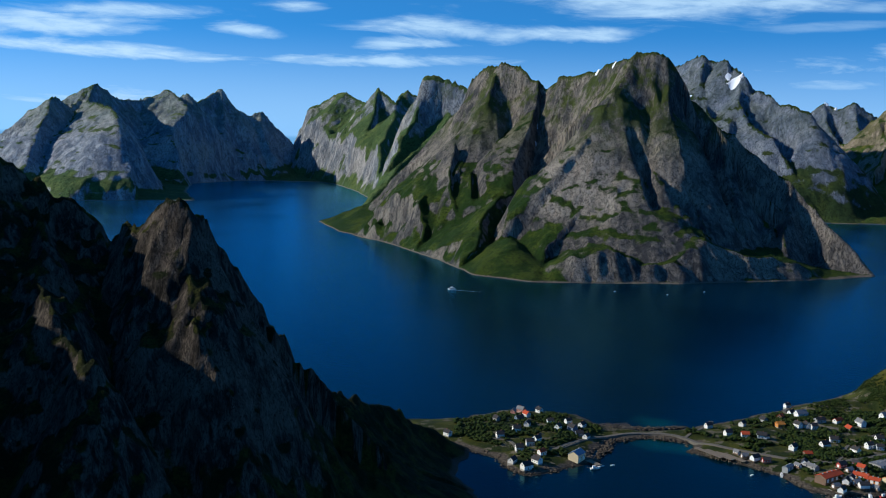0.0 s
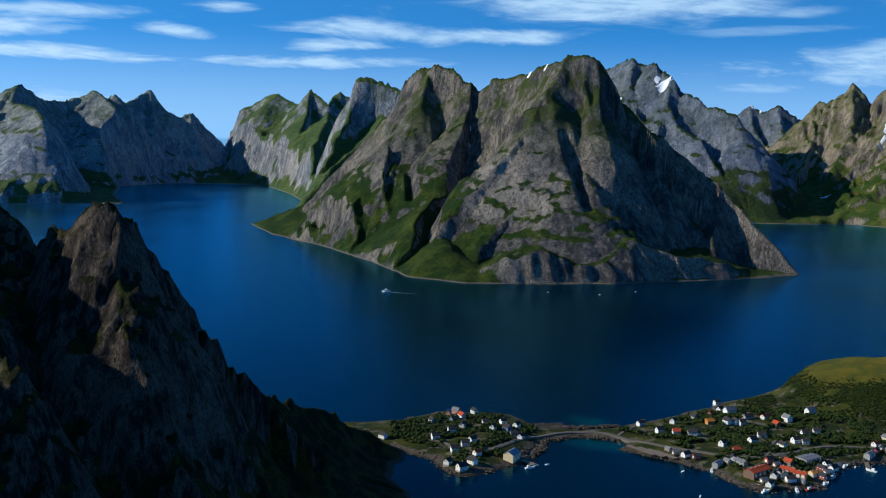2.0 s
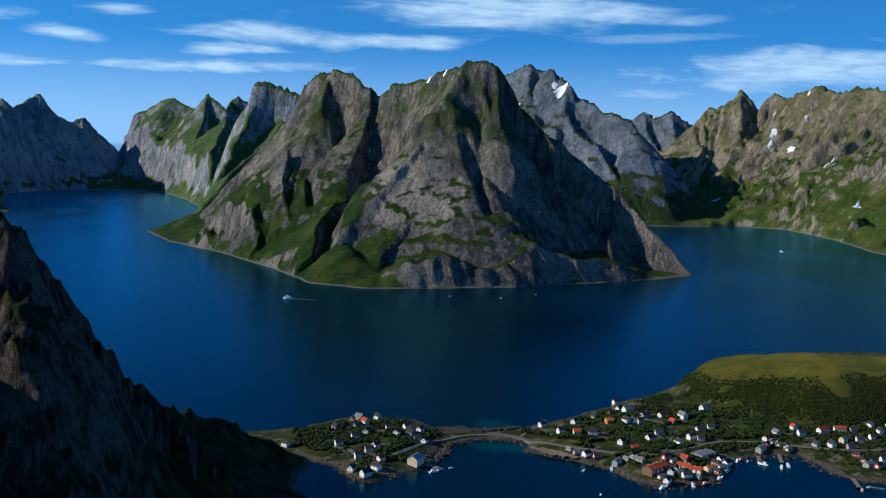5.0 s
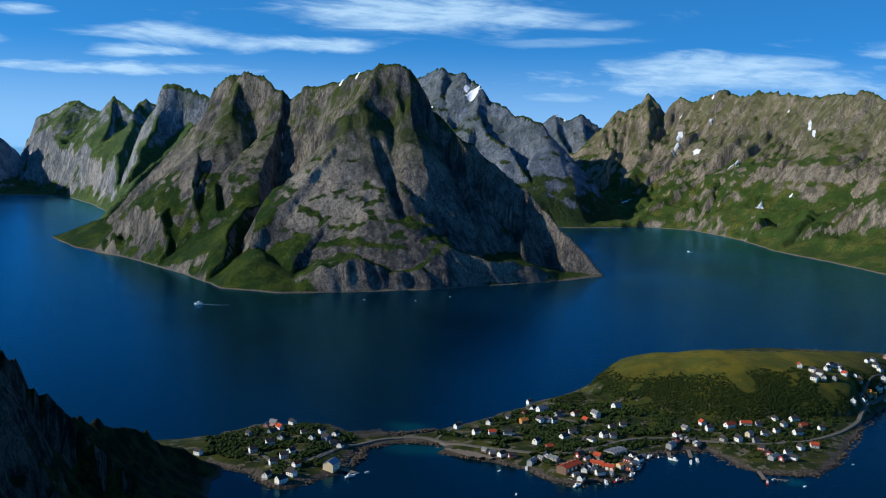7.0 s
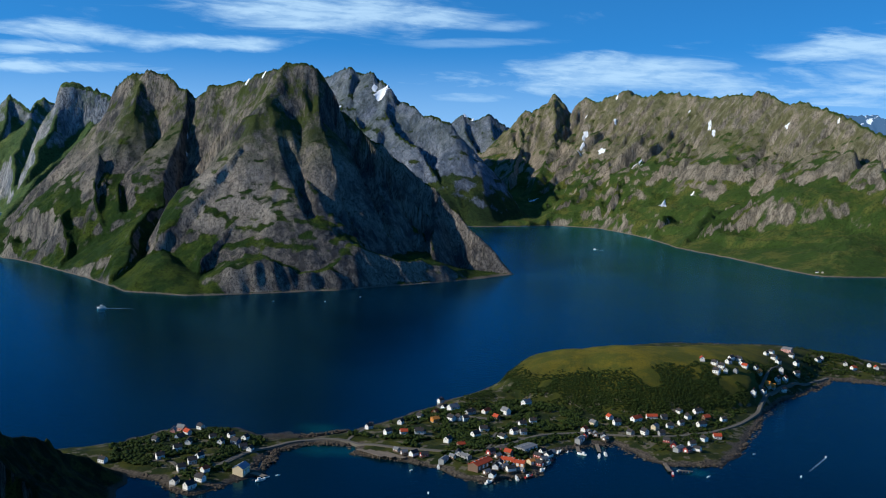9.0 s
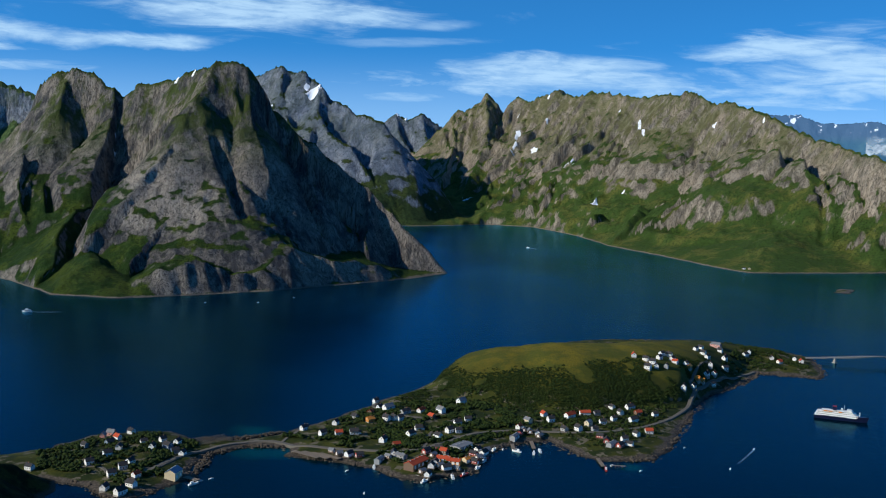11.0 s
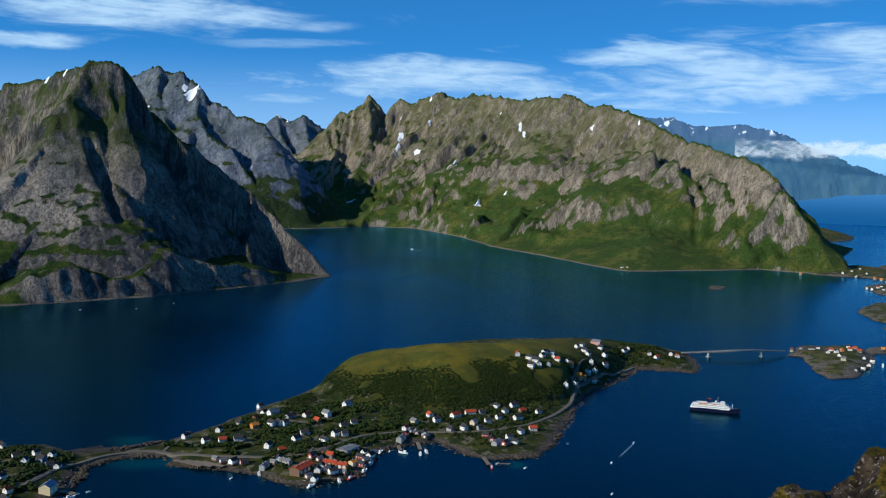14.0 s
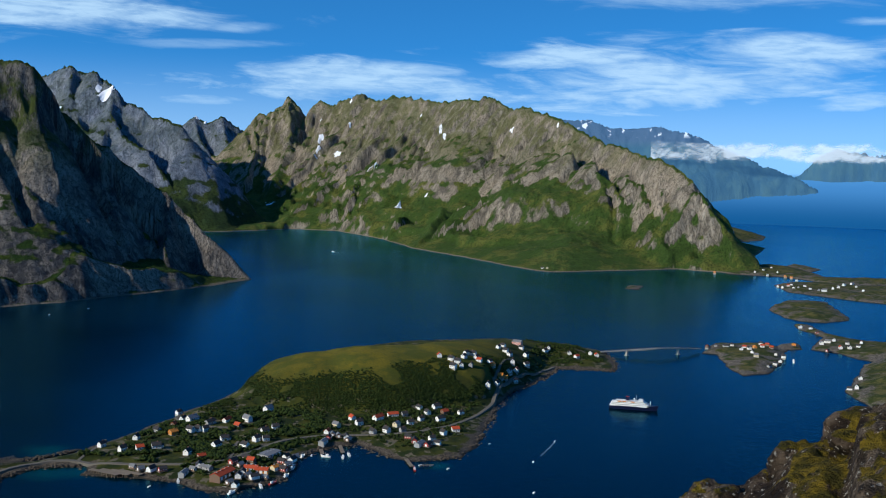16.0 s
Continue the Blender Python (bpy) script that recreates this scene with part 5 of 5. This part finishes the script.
white_boat = fishing_boat("white fishing boat with a wheelhouse and mast", 8.5, WHITE)
red_boat = fishing_boat("red-hulled fishing boat with a white wheelhouse", 8.0, HULL_RED)
launch = small_boat("small white motor boat afloat", 3.6)
MOORED = [(380, 722, 130, "w"), (391, 713, 60, "w"), (398, 716, 75, "w"), (424, 657, 60, "r"), (281, 677, 30, "w"), (315, 681, 20, "r"), (331, 692, 35, "w"), (304, 679, 80, "w"), (364, 731, 40, "w"), (257, 721, 70, "w"), (122, 727, 20, "w"), (343, 706, 35, "w"), (347, 712, 20, "r"), (1068, 792, 40, "w"), (1060, 786, 40, "w")]
boats = {"w": white_boat, "r": red_boat}
for n, (x, y, turn, kind) in enumerate(MOORED):
    copy_thing(boats[kind], pose(x, y, 0.05, 0, 0, turn))["group"] = "boats moored at the quays"
for x, y, turn in ((235, 720, 30), (231, 668, 60), (518, 685, 200), (448, 645, 15), (434, 664, 10), (441, 659, 5), (470, 566, 30), (136, 735, 10), (128, 733, 15), (518, 626, 40), (282, 1574, 0), (360, 1555, 30), (426, 1591, 10), (399, 574, 70), (250, 735, 70), (372, 731, 50)):
    copy_thing(launch, pose(x, y, 0.05, 0, 0, turn))["group"] = "small boats afloat"

# The boat under way in front of the massif, the speedboats, and their wakes.
cruiser = base("passenger_boat", "white passenger boat under way with a short wake", "boat")
part("hull", hull_mesh(13, 4.0, 1.6, 1.0, 0.5), WHITE, cruiser)
cabin = part("cabin", box(-4.5, 3.0, -1.6, 1.6, 1.4, 3.4), WHITE, cruiser)
for s in (-1, 1):
    part("window_band", box(-4.0, 2.6, s * 1.6 - 0.04, s * 1.6 + 0.04, 2.2, 2.9), GLASS, cabin, "dark glass")
part("bridge", box(-1.5, 2.0, -1.3, 1.3, 3.4, 5.0), WHITE, cruiser)
part("mast", box(-0.6, -0.4, -0.1, 0.1, 5.0, 7.0), GREY, cruiser)
afloat(cruiser, 28, 1553, 172)
speedboat = copy_thing(launch, pose(572, 663, 0.05, 0, 0, 38))
tagged(speedboat, "small white speedboat drawing a wake")
far_boat = copy_thing(launch, pose(1205, 2262, 0.05, 0, 0, 120) @ Matrix.Diagonal((2.2, 2.2, 2.2, 1)))
tagged(far_boat, "white motor boat crossing the inner fjord")


def wake(ax, ay, bx, by, w0, w1, seed):
    """A ragged ribbon of foam on the water that widens away from the stern."""
    gen = random.Random(seed)
    bm = bmesh.new()
    n = 26
    dx, dy = bx - ax, by - ay
    length = math.hypot(dx, dy)
    ox, oy = -dy / length, dx / length
    for s in (-1, 1):
        rows = []
        for i in range(n + 1):
            f = i / n
            mid = s * (w0 + (w1 - w0) * f) / 2
            half = (0.18 + 0.25 * gen.random()) * (1 - 0.75 * f) * w0 + 0.08
            x, y = ax + dx * f, ay + dy * f
            rows.append([bm.verts.new((x + ox * (mid + k * half), y + oy * (mid + k * half), 0.06)) for k in (-1, 1)])
        for a, b in zip(rows, rows[1:]):
            bm.faces.new((a[0], a[1], b[1], b[0]))
    bmesh.ops.recalc_face_normals(bm, faces=bm.faces)
    me = bpy.data.meshes.new("wake")
    bm.to_mesh(me)
    bm.free()
    me.materials.append(FOAM)
    return tagged(new("wake", me), "thin white wake on the water", "wake", kind="stuff")


wake(34, 1551, 72, 1540, 1.6, 2.2, 1)
wake(570, 661, 534, 636, 0.5, 0.9, 2)
wake(1206, 2258, 1214, 2225, 2.0, 3.5, 3)

# ---- the coastal ship ----
ship = base("passenger_ship", "coastal passenger ship with a dark blue hull and white decks", "ship")
part("hull", hull_mesh(48, 8.4, 3.6, 1.6, 1.0, 14), NAVY, ship, "dark navy hull")
part("sheer_band", extruded([(-3.9, 3.3), (3.9, 3.3), (3.9, 4.0), (-3.9, 4.0)], -23.5, 13.0), WHITE, ship, "white band")
for i, (x0, x1, w, z0, z1) in enumerate(((-22.0, 14.0, 3.8, 4.0, 5.7), (-21.0, 12.0, 3.5, 5.7, 7.2), (-17.0, 9.5, 3.1, 7.2, 8.6))):
    deck = part("deck", box(x0, x1, -w, w, z0, z1), WHITE, ship, "white cabin deck")
    part("deck_edge", box(x0 - 0.6, x1 + 0.6, -w - 0.25, w + 0.25, z1 - 0.1, z1 + 0.05), WHITE, deck)
    n = int((x1 - x0) / 1.6)
    for k in range(n):
        x = x0 + (k + 0.5) * (x1 - x0) / n
        for s in (-1, 1):
            part("window", box(x - 0.45, x + 0.45, s * w - 0.05, s * w + 0.05, z0 + 0.55, z0 + 1.15), GLASS, deck, "dark glass")
bridge_deck = part("bridge", box(4.5, 8.8, -3.6, 3.6, 8.6, 10.2), WHITE, ship)
part("window_band", box(8.8, 8.86, -3.3, 3.3, 9.2, 9.9), GLASS, bridge_deck, "dark glass")
funnel = part("funnel", extruded([(-1.2, 8.6), (1.2, 8.6), (1.0, 12.2), (-1.0, 12.2)], -8.0, -4.5), NAVY, ship, "dark blue funnel")
part("funnel_cap", box(-8.0, -4.5, -0.9, 0.9, 12.2, 12.7), HULL_RED, funnel, "red funnel top")
part("mast", box(2.0, 2.3, -0.15, 0.15, 8.6, 14.5), GREY, ship)
dome = bmesh.new()
bmesh.ops.create_uvsphere(dome, u_segments=12, v_segments=8, radius=0.9, matrix=Matrix.Translation((0.2, 0, 10.4)))
part("radar_dome", dome, WHITE, ship)
part("crane", box(15.5, 16.0, -0.2, 0.2, 4.6, 9.0), WHITE, ship)
for s in (-1, 1):
    for x in (-14.0, -9.5, -1.0):
        part("lifeboat", box(x - 1.5, x + 1.5, s * 3.5 - 0.5, s * 3.5 + 0.5, 7.4, 8.4), ORANGE, ship, "orange lifeboat")
afloat(ship, 716, 713, -47)

# ---- the long bridge ----
bridge = base("road_bridge", "long low concrete road bridge on two piers", "bridge")


def arch(f):
    return 4.2 + 5.5 * math.sin(math.pi * f) ** 1.2


def span(f):
    """The bridge's middle line."""
    return 880 + (1012 - 880) * f, 938 + (893 - 938) * f - 18 * math.sin(math.pi * f)


bm, bp, rows, rails = bmesh.new(), bmesh.new(), [], []
for i in range(25):
    f = i / 24
    x, y = span(f)
    (ax, ay), (bx, by) = span(f - 0.01), span(f + 0.01)
    n = math.hypot(bx - ax, by - ay)
    ox, oy, z = -(by - ay) / n, (bx - ax) / n, arch(f)
    thick = 0.9 + 0.9 * abs(math.cos(3 * math.pi * f)) * (0.1 < f < 0.9)
    rows.append([bm.verts.new((x + k * ox, y + k * oy, z + dz)) for k, dz in ((-2.2, 0), (2.2, 0), (1.6, -thick), (-1.6, -thick))])
for a, b in zip(rows, rows[1:]):
    for k in range(4):
        bm.faces.new((a[k], a[(k + 1) % 4], b[(k + 1) % 4], b[k]))
bm.faces.new(rows[0])
bm.faces.new(list(reversed(rows[-1])))
bmesh.ops.recalc_face_normals(bm, faces=bm.faces)
part("deck", bm, CONCRETE, bridge)
for s in (-1, 1):
    rail, rows = bmesh.new(), []
    for i in range(25):
        f = i / 24
        x, y = span(f)
        rows.append([rail.verts.new((x, y + s * 2.1 + k * 0.08, arch(f) + dz)) for k, dz in ((-1, 0.45), (1, 0.45), (1, 0.7), (-1, 0.7))])
    for a, b in zip(rows, rows[1:]):
        for k in range(4):
            rail.faces.new((a[k], a[(k + 1) % 4], b[(k + 1) % 4], b[k]))
    bmesh.ops.recalc_face_normals(rail, faces=rail.faces)
    part("rail", rail, METAL_ROOF, bridge, "grey steel rail")
    for i in range(1, 24, 2):
        x, y = span(i / 24)
        part("rail_post", box(x - 0.08, x + 0.08, y + s * 2.1 - 0.08, y + s * 2.1 + 0.08, arch(i / 24), arch(i / 24) + 0.5), METAL_ROOF, bridge)
for f in (0.2, 0.68):
    x, y = span(f)
    pier = part("pier", box(x - 1.0, x + 1.0, y - 1.6, y + 1.6, -3, arch(f) - 0.8), CONCRETE, bridge)
    part("pier_footing", box(x - 2.2, x + 2.2, y - 2.6, y + 2.6, -3, 0.9), CONCRETE, pier)

# ---- quays and jetties ----
def jetty(ax, ay, bx, by, width, label, lift=0.0):
    ob = base("jetty", label, "jetty", "jetties of the harbour")
    length = math.hypot(bx - ax, by - ay)
    n = max(3, int(length / 2.5))
    for i in range(n):
        x = i * length / n
        part("plank", box(x, x + length / n - 0.08, -width / 2, width / 2, 1.2, 1.42), WOOD, ob)
        for s in (-1, 1):
            part("post", box(x + 0.1, x + 0.4, s * (width / 2 - 0.25) - 0.14, s * (width / 2 - 0.25) + 0.14, -3.5, 1.2), WOOD, ob)
    ob.matrix_basis = pose(ax, ay, lift, 0, 0, math.degrees(math.atan2(by - ay, bx - ax)))
    return ob


for line in ((432, 682, 425, 662, 3.0), (243, 748, 250, 736, 3.0), (292, 690, 284, 680, 3.5), (385, 740, 380, 727, 3.0), (404, 742, 396, 722, 3.0), (335, 700, 346, 710, 3.0), (118, 744, 126, 732, 5.0), (432, 662, 442, 657, 1.6), (470, 690, 462, 680, 2.5)):
    jetty(*line, "weathered plank jetty on piles")
for line in ((208, 776, 222, 752, 4.0), (215, 772, 229, 748, 4.5), (223, 768, 237, 744, 4.5)):
    jetty(*line, "broad grey plank landing stage on piles", 1.3)
quay = base("quay", "pale concrete quay in front of the red-roofed warehouse", "quay")
part("slab", box(-13, 13, -8, 8, 0.6, 2.2), CONCRETE, quay)
part("edge_beam", box(-13.2, 13.2, -8.4, -8.0, 1.4, 2.5), WOOD, quay, "dark timber edge")
quay.matrix_basis = pose(286, 700, 0, 0, 0, 35)


# ---- fish-drying racks by the causeway ----
def fish_rack(x, y, turn, length):
    """Two rows of leaning poles with a ridge pole and cross rails."""
    ob = base("drying_rack", "brown wooden fish-drying rack of leaning poles", "drying rack", "fish-drying racks")
    n = int(length / 1.3)
    for i in range(n + 1):
        px = -length / 2 + i * length / n
        for s in (-1, 1):
            part("pole", extruded([(s * 1.25 - 0.07, -0.6), (s * 1.25 + 0.07, -0.6), (0.07, 2.1), (-0.07, 2.1)], px - 0.07, px + 0.07), WOOD, ob)
    for k, z in ((0.0, 2.05), (-0.5, 1.2), (0.5, 1.2)):
        part("rail", box(-length / 2 - 0.3, length / 2 + 0.3, k - 0.09, k + 0.09, z, z + 0.18), WOOD, ob)
    ob.matrix_basis = pose(x, y, max(spot(x, y), 1.2), 0, 0, turn)
    return ob


for i in range(5):
    for j in range(2):
        fish_rack(146 + 16 * j - 0.6 * i, 812 + 5.0 * i + 4.5 * j, 15, 13)

# ---- mossy rock at the lookout's edge ----
m = Nodes("lichen_rock")
coarse = m.noise(1.1, 5, 0.6)
fine = m.noise(5.0, 6, 0.65)
speck = m.noise(15.0, 4, 0.55)
up = m.axis(m.geo.outputs["Normal"], 2)
rock = m.mix(m.ramp(coarse, 0.4, 0.62), (0.028, 0.018, 0.011), (0.125, 0.094, 0.066))
rock = m.mix(m.math("MULTIPLY", m.ramp(fine, 0.44, 0.58), 0.85), rock, (0.016, 0.011, 0.007))
rock = m.mix(m.math("MULTIPLY", m.ramp(speck, 0.6, 0.64), 0.8), rock, (0.38, 0.36, 0.31))
pad = m.ramp(m.math("ADD", m.math("MULTIPLY", m.noise(0.8, 6, 0.62), 1.0), m.math("MULTIPLY", up, 0.25)), 0.69, 0.73)
mossy = m.mix(m.ramp(m.noise(3.5, 4, 0.6), 0.35, 0.65), (0.15, 0.105, 0.008), (0.04, 0.034, 0.004))
m.bump(m.math("ADD", m.math("MULTIPLY", coarse, 1.5), fine), 1.0, 0.4)
LICHEN = m.done(m.mix(pad, rock, mossy), 0.9)


def outcrop_height(x, y):
    """A broken rock shelf that falls away steeply on its far side."""
    az, r = np.degrees(np.arctan2(x, y)), np.hypot(x, y)
    crest = np.interp(az, [37.5, 39.0, 39.7, 40.4, 42, 45, 47.4, 48.6, 48.9, 49.4, 50.7, 52.6, 53.6, 54.8, 56.5, 56.9, 58, 62, 70], [228, 239.2, 239.85, 239.2, 228, 230, 236, 239.2, 239.95, 240.2, 240.45, 240.7, 241.05, 241.15, 241.2, 241.6, 241.75, 241.8, 241.4])
    lumps = 0.6 * creased(x / 2.4, y / 2.4, 3, 91) + 0.4 * creased(x / 0.8, y / 0.8, 4, 93) + 0.12 * fbm(x / 0.2, y / 0.2, 3, 95)
    edge = 15.2 + 0.9 * fbm(az / 3.0, az / 7.0, 3, 97)
    z = crest - 0.045 * np.maximum(0, edge - r) + lumps - 0.62
    return np.where(r > edge, z - 2.6 * (r - edge), z)


rock_shelf = sheet("lookout_rock", 7.0, 20.0, 2.0, 13.0, 0.075, outcrop_height, LICHEN, "mossy grey-brown rock shelf with pale lichen at the lookout", "rock", 230.0)
rock_shelf["kind"] = "structure"


def lookout_stone(x, y, z, r, seed, label):
    bm = bmesh.new()
    bmesh.ops.create_icosphere(bm, subdivisions=4, radius=r)
    off = Vector((seed * 3.1, 0, 0))
    for v in bm.verts:
        d = v.co.normalized()
        v.co = v.co * (1 + 0.35 * noise.noise(d * 1.6 + off) + 0.12 * noise.noise(d * 5 + off))
        v.co.z *= 0.75
    for face in bm.faces:
        face.smooth = True
    me = bpy.data.meshes.new("boulder")
    bm.to_mesh(me)
    bm.free()
    me.materials.append(LICHEN)
    ob = tagged(new("boulder", me), label, "boulder")
    ob.matrix_basis = pose(x, y, z, 0, 0, 40 * seed)
    return ob


lookout_stone(12.8, 8.2, 241.1, 0.6, 1, "dark brown lichen-covered boulder on the rock shelf")
lookout_stone(12.1, 8.85, 240.75, 0.4, 2, "brown boulder with moss on the rock shelf")
lookout_stone(11.2, 9.5, 240.1, 0.5, 3, "grey lichen-spotted boulder on the rock shelf")

# ---- old snow in the gullies ----
def snow_patch(mountain_name, x, y, rx, ry, turn, seed):
    """A ragged patch of snow laid on the slope."""
    height = HEIGHTS[mountain_name]
    gen = random.Random(seed)
    ring = [1 + 0.35 * gen.uniform(-1, 1) for _ in range(14)]
    pts = []
    for k in (0.0, 0.35, 0.7, 1.0):
        for i in range(14):
            a = 2 * math.pi * i / 14
            u, v = k * ring[i] * rx * math.cos(a), k * ring[i] * ry * math.sin(a)
            c, d = math.cos(radians(turn)), math.sin(radians(turn))
            pts.append((x + u * c - v * d, y + u * d + v * c))
    px, py = np.array([p[0] for p in pts]), np.array([p[1] for p in pts])
    pz = height(px, py) + 1.6
    faces = [(k * 14 + i, k * 14 + (i + 1) % 14, (k + 1) * 14 + (i + 1) % 14, (k + 1) * 14 + i) for k in range(3) for i in range(14)]
    me = bpy.data.meshes.new("snow_patch")
    me.from_pydata(list(zip(px.tolist(), py.tolist(), pz.tolist())), [], faces)
    me.materials.append(SNOW)
    return tagged(new("snow_patch", me), "patch of old white snow in a mountain gully", "snow", "snow patches")


SNOW_SPOTS = [
    ("snow_peaks", 1003, 3500, 26.5, 16.5, 4),
    ("snow_peaks", 986, 3527, 9.7, 13.9, -16),
    ("snow_peaks", 1637, 4352, 8.3, 6.2, -21),
    ("snow_peaks", 1670, 4331, 7.4, 4.6, -21),
    ("snow_peaks", 862, 3527, 4.8, 6.0, -14),
    ("long_ridge", 1752, 3394, 10.1, 15.0, -27),
    ("long_ridge", 1702, 3319, 8.6, 6.7, -27),
    ("long_ridge", 1740, 3240, 15.8, 8.9, -58),
    ("long_ridge", 1688, 3311, 7.4, 3.0, -27),
    ("long_ridge", 1915, 2847, 5.7, 18.0, -34),
    ("long_ridge", 1877, 2768, 5.5, 5.3, -34),
    ("long_ridge", 1729, 2993, 10.3, 9.2, -60),
    ("long_ridge", 1726, 2945, 6.8, 7.2, -30),
    ("long_ridge", 1632, 2650, 11.3, 8.2, -52),
    ("long_ridge", 1708, 2610, 5.2, 3.5, -33),
    ("long_ridge", 1498, 3274, 15.5, 6.6, -25),
    ("long_ridge", 1886, 3411, 5.2, 6.9, -29),
    ("long_ridge", 1818, 3521, 5.2, 2.8, -27),
    ("long_ridge", 1821, 3301, 5.0, 5.1, -29),
    ("long_ridge", 1933, 2997, 3.5, 7.6, -33),
    ("long_ridge", 1965, 2526, 5.3, 5.0, -38),
    ("long_ridge", 1998, 2347, 3.1, 4.2, -40),
    ("massif", 334, 2188, 4.4, 4.4, -9),
    ("massif", 359, 2134, 4.3, 3.2, -10),
    ("massif", 217, 2237, 1.5, 2.1, -6),
    ("massif", 213, 2215, 2.2, 2.8, -5),
]
for n, (where, x, y, rx, ry, turn) in enumerate(SNOW_SPOTS):
    snow_patch("mountain_" + where, x, y, rx, ry, turn, n)

for pattern in (*HOUSE_KINDS.values(), white_boat, red_boat, launch):
    for ob in (*pattern.children_recursive, pattern):
        bpy.data.objects.remove(ob)
